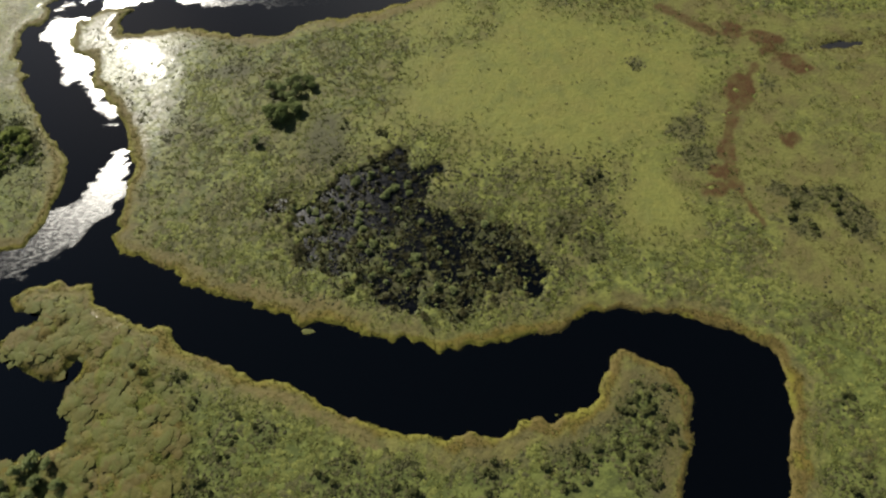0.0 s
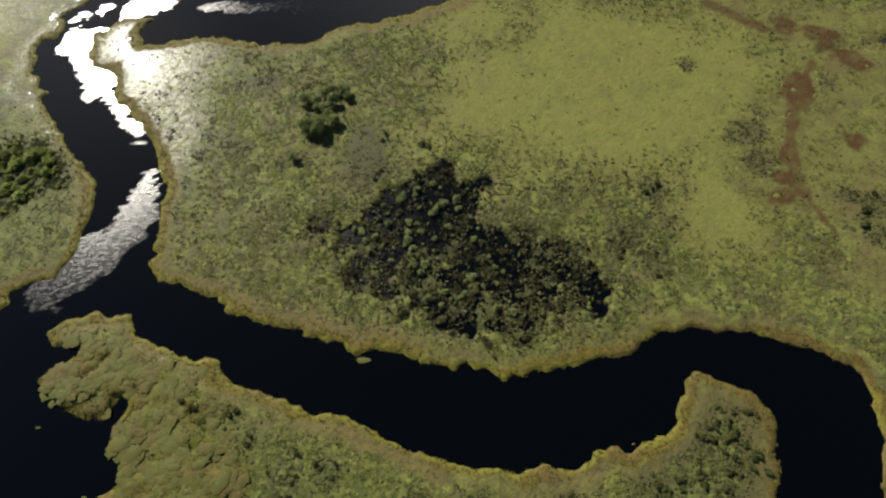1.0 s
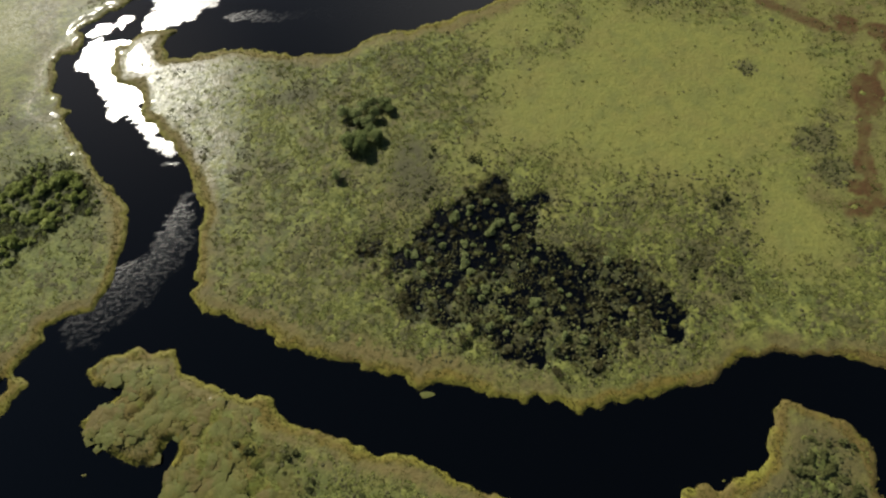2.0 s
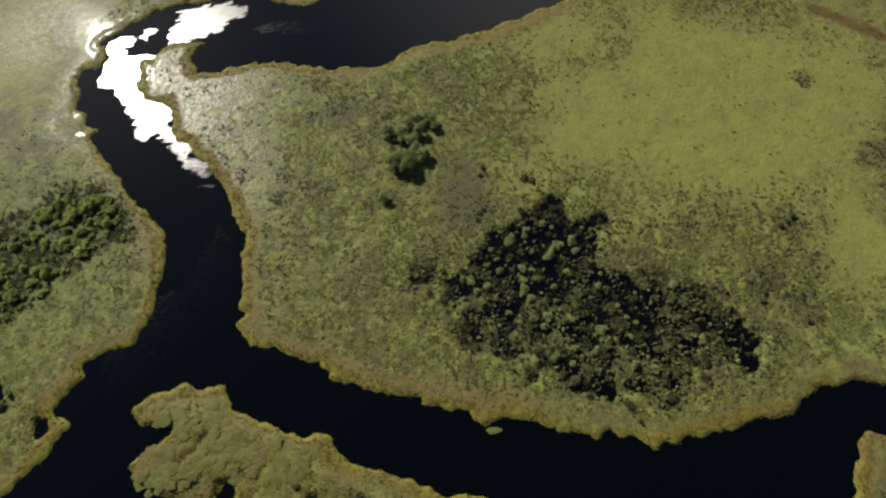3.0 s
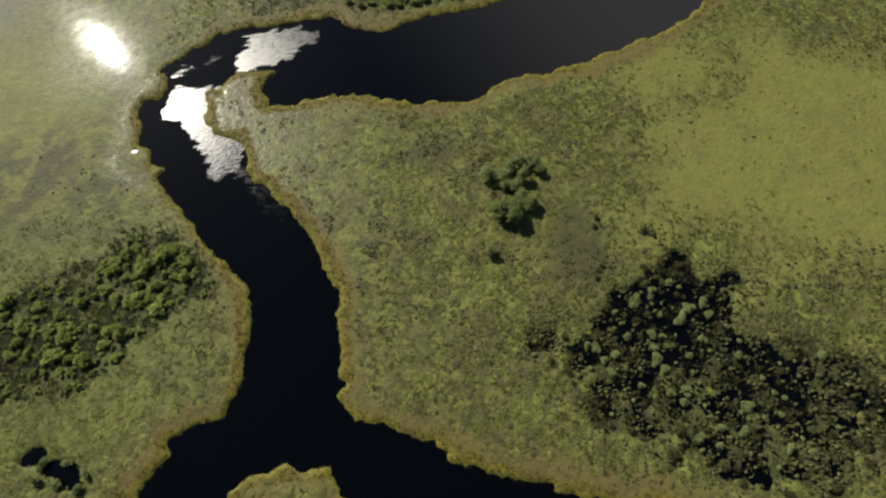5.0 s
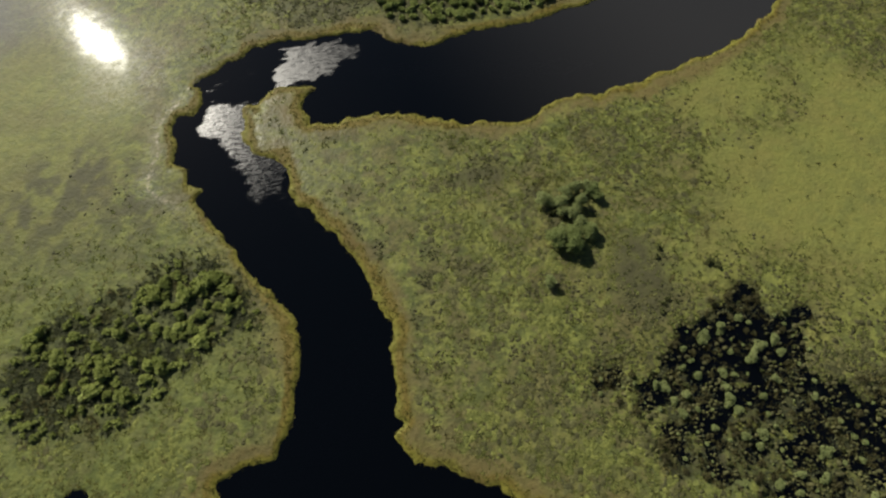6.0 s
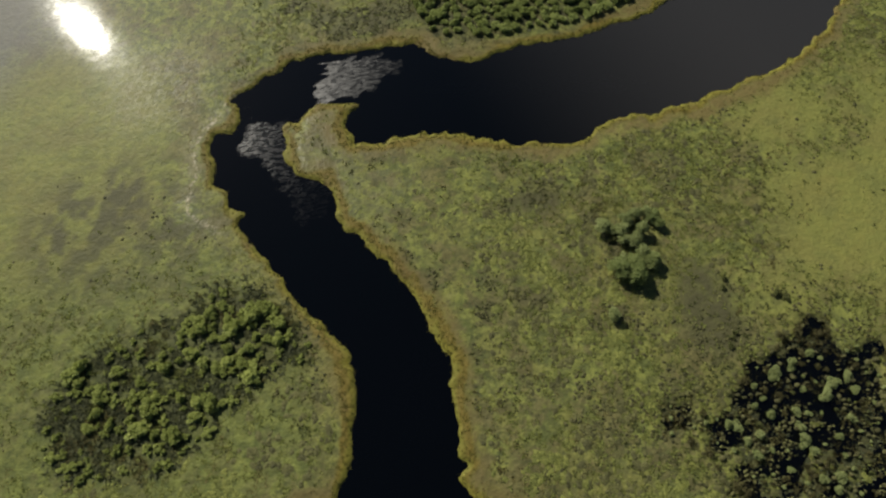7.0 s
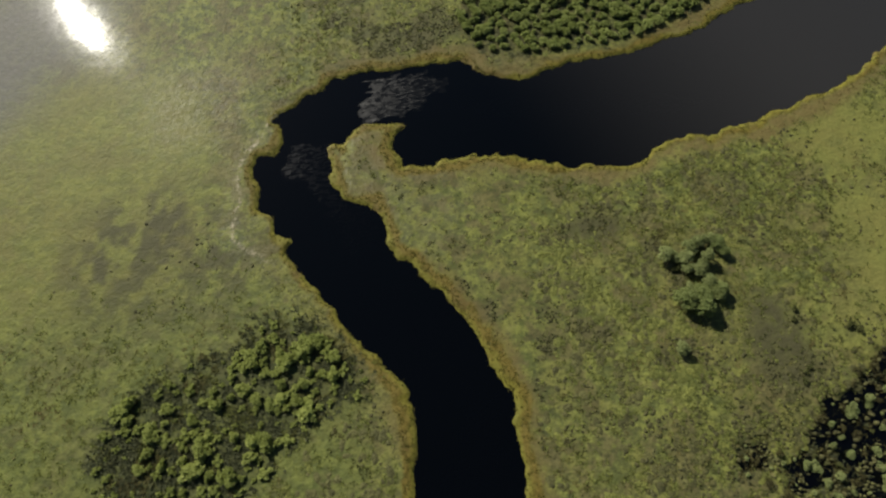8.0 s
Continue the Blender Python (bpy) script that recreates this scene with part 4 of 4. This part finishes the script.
SWAMP_SHRUBS = [
    (-26.7, 63.0), (-28.2, 59.2), (-26.1, 60.3), (-25.9, 57.4), (-32.7, 56.2), (-34.2, 57.1), (-29.4, 54.0), (-31.8, 53.6),
    (-35.1, 52.2), (-30.9, 50.6), (-28.0, 51.3), (-20.7, 57.1), (-18.7, 56.3), (-21.1, 54.3), (-21.4, 52.0), (-22.4, 50.8),
    (-20.5, 49.8), (-25.9, 47.4), (-21.1, 45.0), (-17.8, 45.0), (-19.1, 43.1), (-18.0, 66.1), (-21.5, 64.9), (-22.5, 63.9),
    (-18.2, 65.1), (-13.4, 67.2), (-12.9, 60.4), (-11.5, 61.0), (-8.2, 62.0), (-8.1, 59.0), (-14.1, 58.9), (-11.2, 54.3),
    (-14.6, 51.5), (-5.5, 50.0), (-1.7, 41.8), (0.1, 40.4), (-7.4, 40.2), (-13.7, 37.2), (-14.9, 39.4), (-18.5, 36.0),
    (-8.9, 39.3), (-2.6, 44.6), (10.3, 47.3), (-1.8, 37.7), (-2.9, 31.9), (0.7, 30.3), (-14.9, 34.3), (-9.8, 35.9), (-17.7, 60.6)]
THICKET_BUSHES = [
    (-146.8, 83.7), (-151.5, 86.6), (-152.2, 83.8), (-141.8, 85.8), (-139.2, 86.8), (-136.6, 87.9), (-136.6, 92.2),
    (-134.5, 92.8), (-135.6, 94.7), (-132.8, 95.9), (-130.2, 97.1), (-129.1, 94.1), (-128.0, 91.7), (-125.9, 92.4),
    (-130.3, 89.9), (-132.3, 90.3), (-129.3, 87.7), (-125.0, 86.8), (-123.3, 89.3), (-120.7, 88.2), (-118.6, 87.9),
    (-121.5, 95.0), (-119.9, 92.5), (-118.4, 91.1), (-123.7, 94.2), (-126.3, 84.0), (-124.2, 81.6), (-123.3, 80.0),
    (-128.8, 84.9), (-131.4, 83.9), (-134.0, 85.3), (-134.6, 77.7), (-135.6, 75.0), (-132.6, 77.2), (-138.6, 79.3),
    (-143.6, 80.3), (-144.6, 78.1), (-161.0, 87.5), (-159.3, 85.7), (-159.1, 89.1), (-154.6, 82.4), (-152.3, 76.3),
    (-155.4, 78.7), (-148.4, 76.5), (-146.4, 74.3), (-143.4, 72.8), (-139.6, 72.1), (-156.7, 76.2)]
BAY_BUSHES = [(-97.3, -2.7), (-94.1, -0.5), (-91.7, 1.2), (-89.3, -2.7), (-90.4, -5.6), (-87.7, 0.5), (-84.7, -3.8), (-95.0, -5.5)]
CLUMP_TREES = [
    (-45.9, 90.4), (-42.3, 90.9), (-38.7, 91.5), (-42.6, 88.6), (-41.2, 96.3), (-38.3, 99.0), (-42.9, 96.9), (-44.9, 100.2),
    (-46.9, 100.9), (-41.3, 101.5), (-38.7, 102.6), (-35.0, 101.3), (-34.1, 99.4), (-36.1, 102.4), (-49.5, 81.1), (-48.2, 103.4),
    (-66.5, 109.7)]

label = "shrub standing in dark swamp water"
swamp_kinds = [shrub("swamp_shrub", "rounded pale green " + label, "shrub", "shrubs in the swamp", 2.0, 2.9, 5, 420, 0.24, PALE_LEAF, 1, 0.7),
               shrub("swamp_shrub", "low spreading pale green " + label, "shrub", "shrubs in the swamp", 1.7, 3.2, 6, 420, 0.24, PALE_LEAF, 2, 0.7)]
plant(swamp_kinds, SWAMP_SHRUBS, 6, (0.42, 0.85))
small_kinds = [shrub("swamp_shrub", "small olive green " + label, "shrub", "shrubs in the swamp", 1.5, 2.0, 4, 260, 0.2, PALE_LEAF, 3, 0.7),
               shrub("swamp_shrub", "small dull green " + label, "shrub", "shrubs in the swamp", 1.4, 1.9, 4, 240, 0.2, DULL_LEAF, 25, 0.75)]
small_places = inside_spots(SWAMP, 130, 2.0, -1.0, 1, SWAMP_SHRUBS)
plant(small_kinds, small_places, 7, (0.3, 0.62))
dim_kinds = [shrub("swamp_shrub", "low dark brownish green " + label, "shrub", "shrubs in the swamp", 1.3, 2.8, 7, 260, 0.2, DIM_LEAF, 14),
             shrub("swamp_shrub", "tangled dark olive " + label, "shrub", "shrubs in the swamp", 1.6, 2.4, 5, 240, 0.2, DIM_LEAF, 15)]
plant(dim_kinds, inside_spots(SWAMP, 95, 1.5, -1.5, 6, SWAMP_SHRUBS + small_places), 26, (0.35, 0.8))
west_kinds = [shrub("thicket_bush", "dense green bush in a dark wet thicket", "bush", "bushes of the river thicket", 1.5, 4.0, 7, 520, 0.36, GREEN_LEAF, 4, 0.75),
              shrub("thicket_bush", "bright green rounded bush in a dark wet thicket", "bush", "bushes of the river thicket", 1.4, 3.4, 6, 480, 0.34, GREEN_LEAF, 5, 0.75)]
plant(west_kinds, THICKET_BUSHES, 8, (0.55, 1.12))
low_kinds = [shrub("thicket_bush", "small dull green bush in a dark wet thicket", "bush", "bushes of the river thicket", 0.9, 2.2, 5, 300, 0.28, GREEN_LEAF, 11)]
plant(low_kinds, inside_spots(WEST_THICKET, 115, 1.9, 0.0, 2, THICKET_BUSHES), 12, (0.3, 1.0))
north_kinds = [shrub("far_bush", "green bush in a dense bank thicket", "bush", "bushes of the far bank", 1.5, 3.8, 7, 460, 0.37, BANK_LEAF, 6, 0.75),
               shrub("far_bush", "dark green bush in a dense bank thicket", "bush", "bushes of the far bank", 1.4, 3.4, 6, 440, 0.37, BANK_LEAF, 7, 0.75)]
plant(north_kinds, inside_spots(NORTH_THICKET, 290, 2.25, 0.3, 3), 9, (0.6, 1.0))
tree_kinds = [shrub("tree", "dark green tree with a dense lobed crown on the meadow", "tree", "trees of the meadow clump", 4.4, 6.4, 12, 1200, 0.36, DEEP_LEAF, 8, 0.8),
              shrub("tree", "grey-green small tree on the meadow", "tree", "trees of the meadow clump", 3.2, 4.2, 7, 520, 0.28, PALE_LEAF, 9, 0.75)]
plant(tree_kinds[:1], CLUMP_TREES[:4], 10, (0.72, 0.95))
plant([copy_thing(tree_kinds[0], pose(0, 0, 0))], CLUMP_TREES[11:13], 20, (0.5, 0.65))
plant(tree_kinds[1:], CLUMP_TREES[4:11] + CLUMP_TREES[13:15] + [(-39.9, 93.5), (-44.3, 92.4), (-42.9, 99.1), (-39.5, 97.4)], 13, (0.65, 1.0))

# ---- low bushes on the meadow ----
low = [shrub("marsh_bush", "low olive bush among meadow grass", "bush", "low bushes on the meadow", 0.9, 1.9, 5, 240, 0.20, DULL_LEAF, 16),
       shrub("marsh_bush", "low dull green bush among meadow grass", "bush", "low bushes on the meadow", 1.0, 1.7, 5, 220, 0.20, DULL_LEAF, 17)]
pick, places = random.Random(18), []
for px, py, rad in DARK_SPOTS + DARK_TUFTS:
    if (px < -45 and (60 < py < 120 or py > 158)) or (px > 58 and py > 45):
        continue
    for _ in range(max(2, round(1.1 * rad))):
        turn, far = pick.uniform(0, 6.28), rad * pick.random() ** 0.6
        places.append((px + far * math.cos(turn), py + far * math.sin(turn)))
places += inside_spots(OLIVE[2], 24, 2.0, 1.0, 5)
plant(low, places, 19, (0.5, 1.0))
pool_kinds = [shrub("pool_bush", "pale grey-green bush beside a small dark pool", "bush", "bushes beside the pools", 1.8, 2.6, 6, 360, 0.24, PALE_LEAF, 23, 0.8)]
plant(pool_kinds, [(-145.7, 52.3), (-140.7, 51.8), (-136.8, 49.2), (-142.5, 48.1), (-137.9, 46.5), (-146.5, 49.5), (-129.9, 42.6)], 24, (0.6, 1.0))
bay_kinds = [shrub("bay_bush", "tall pale green bush beside the dark bay", "bush", "bushes beside the bay", 2.4, 3.4, 6, 420, 0.28, PALE_LEAF, 21, 0.8)]
plant(bay_kinds, BAY_BUSHES, 22, (0.7, 1.1))
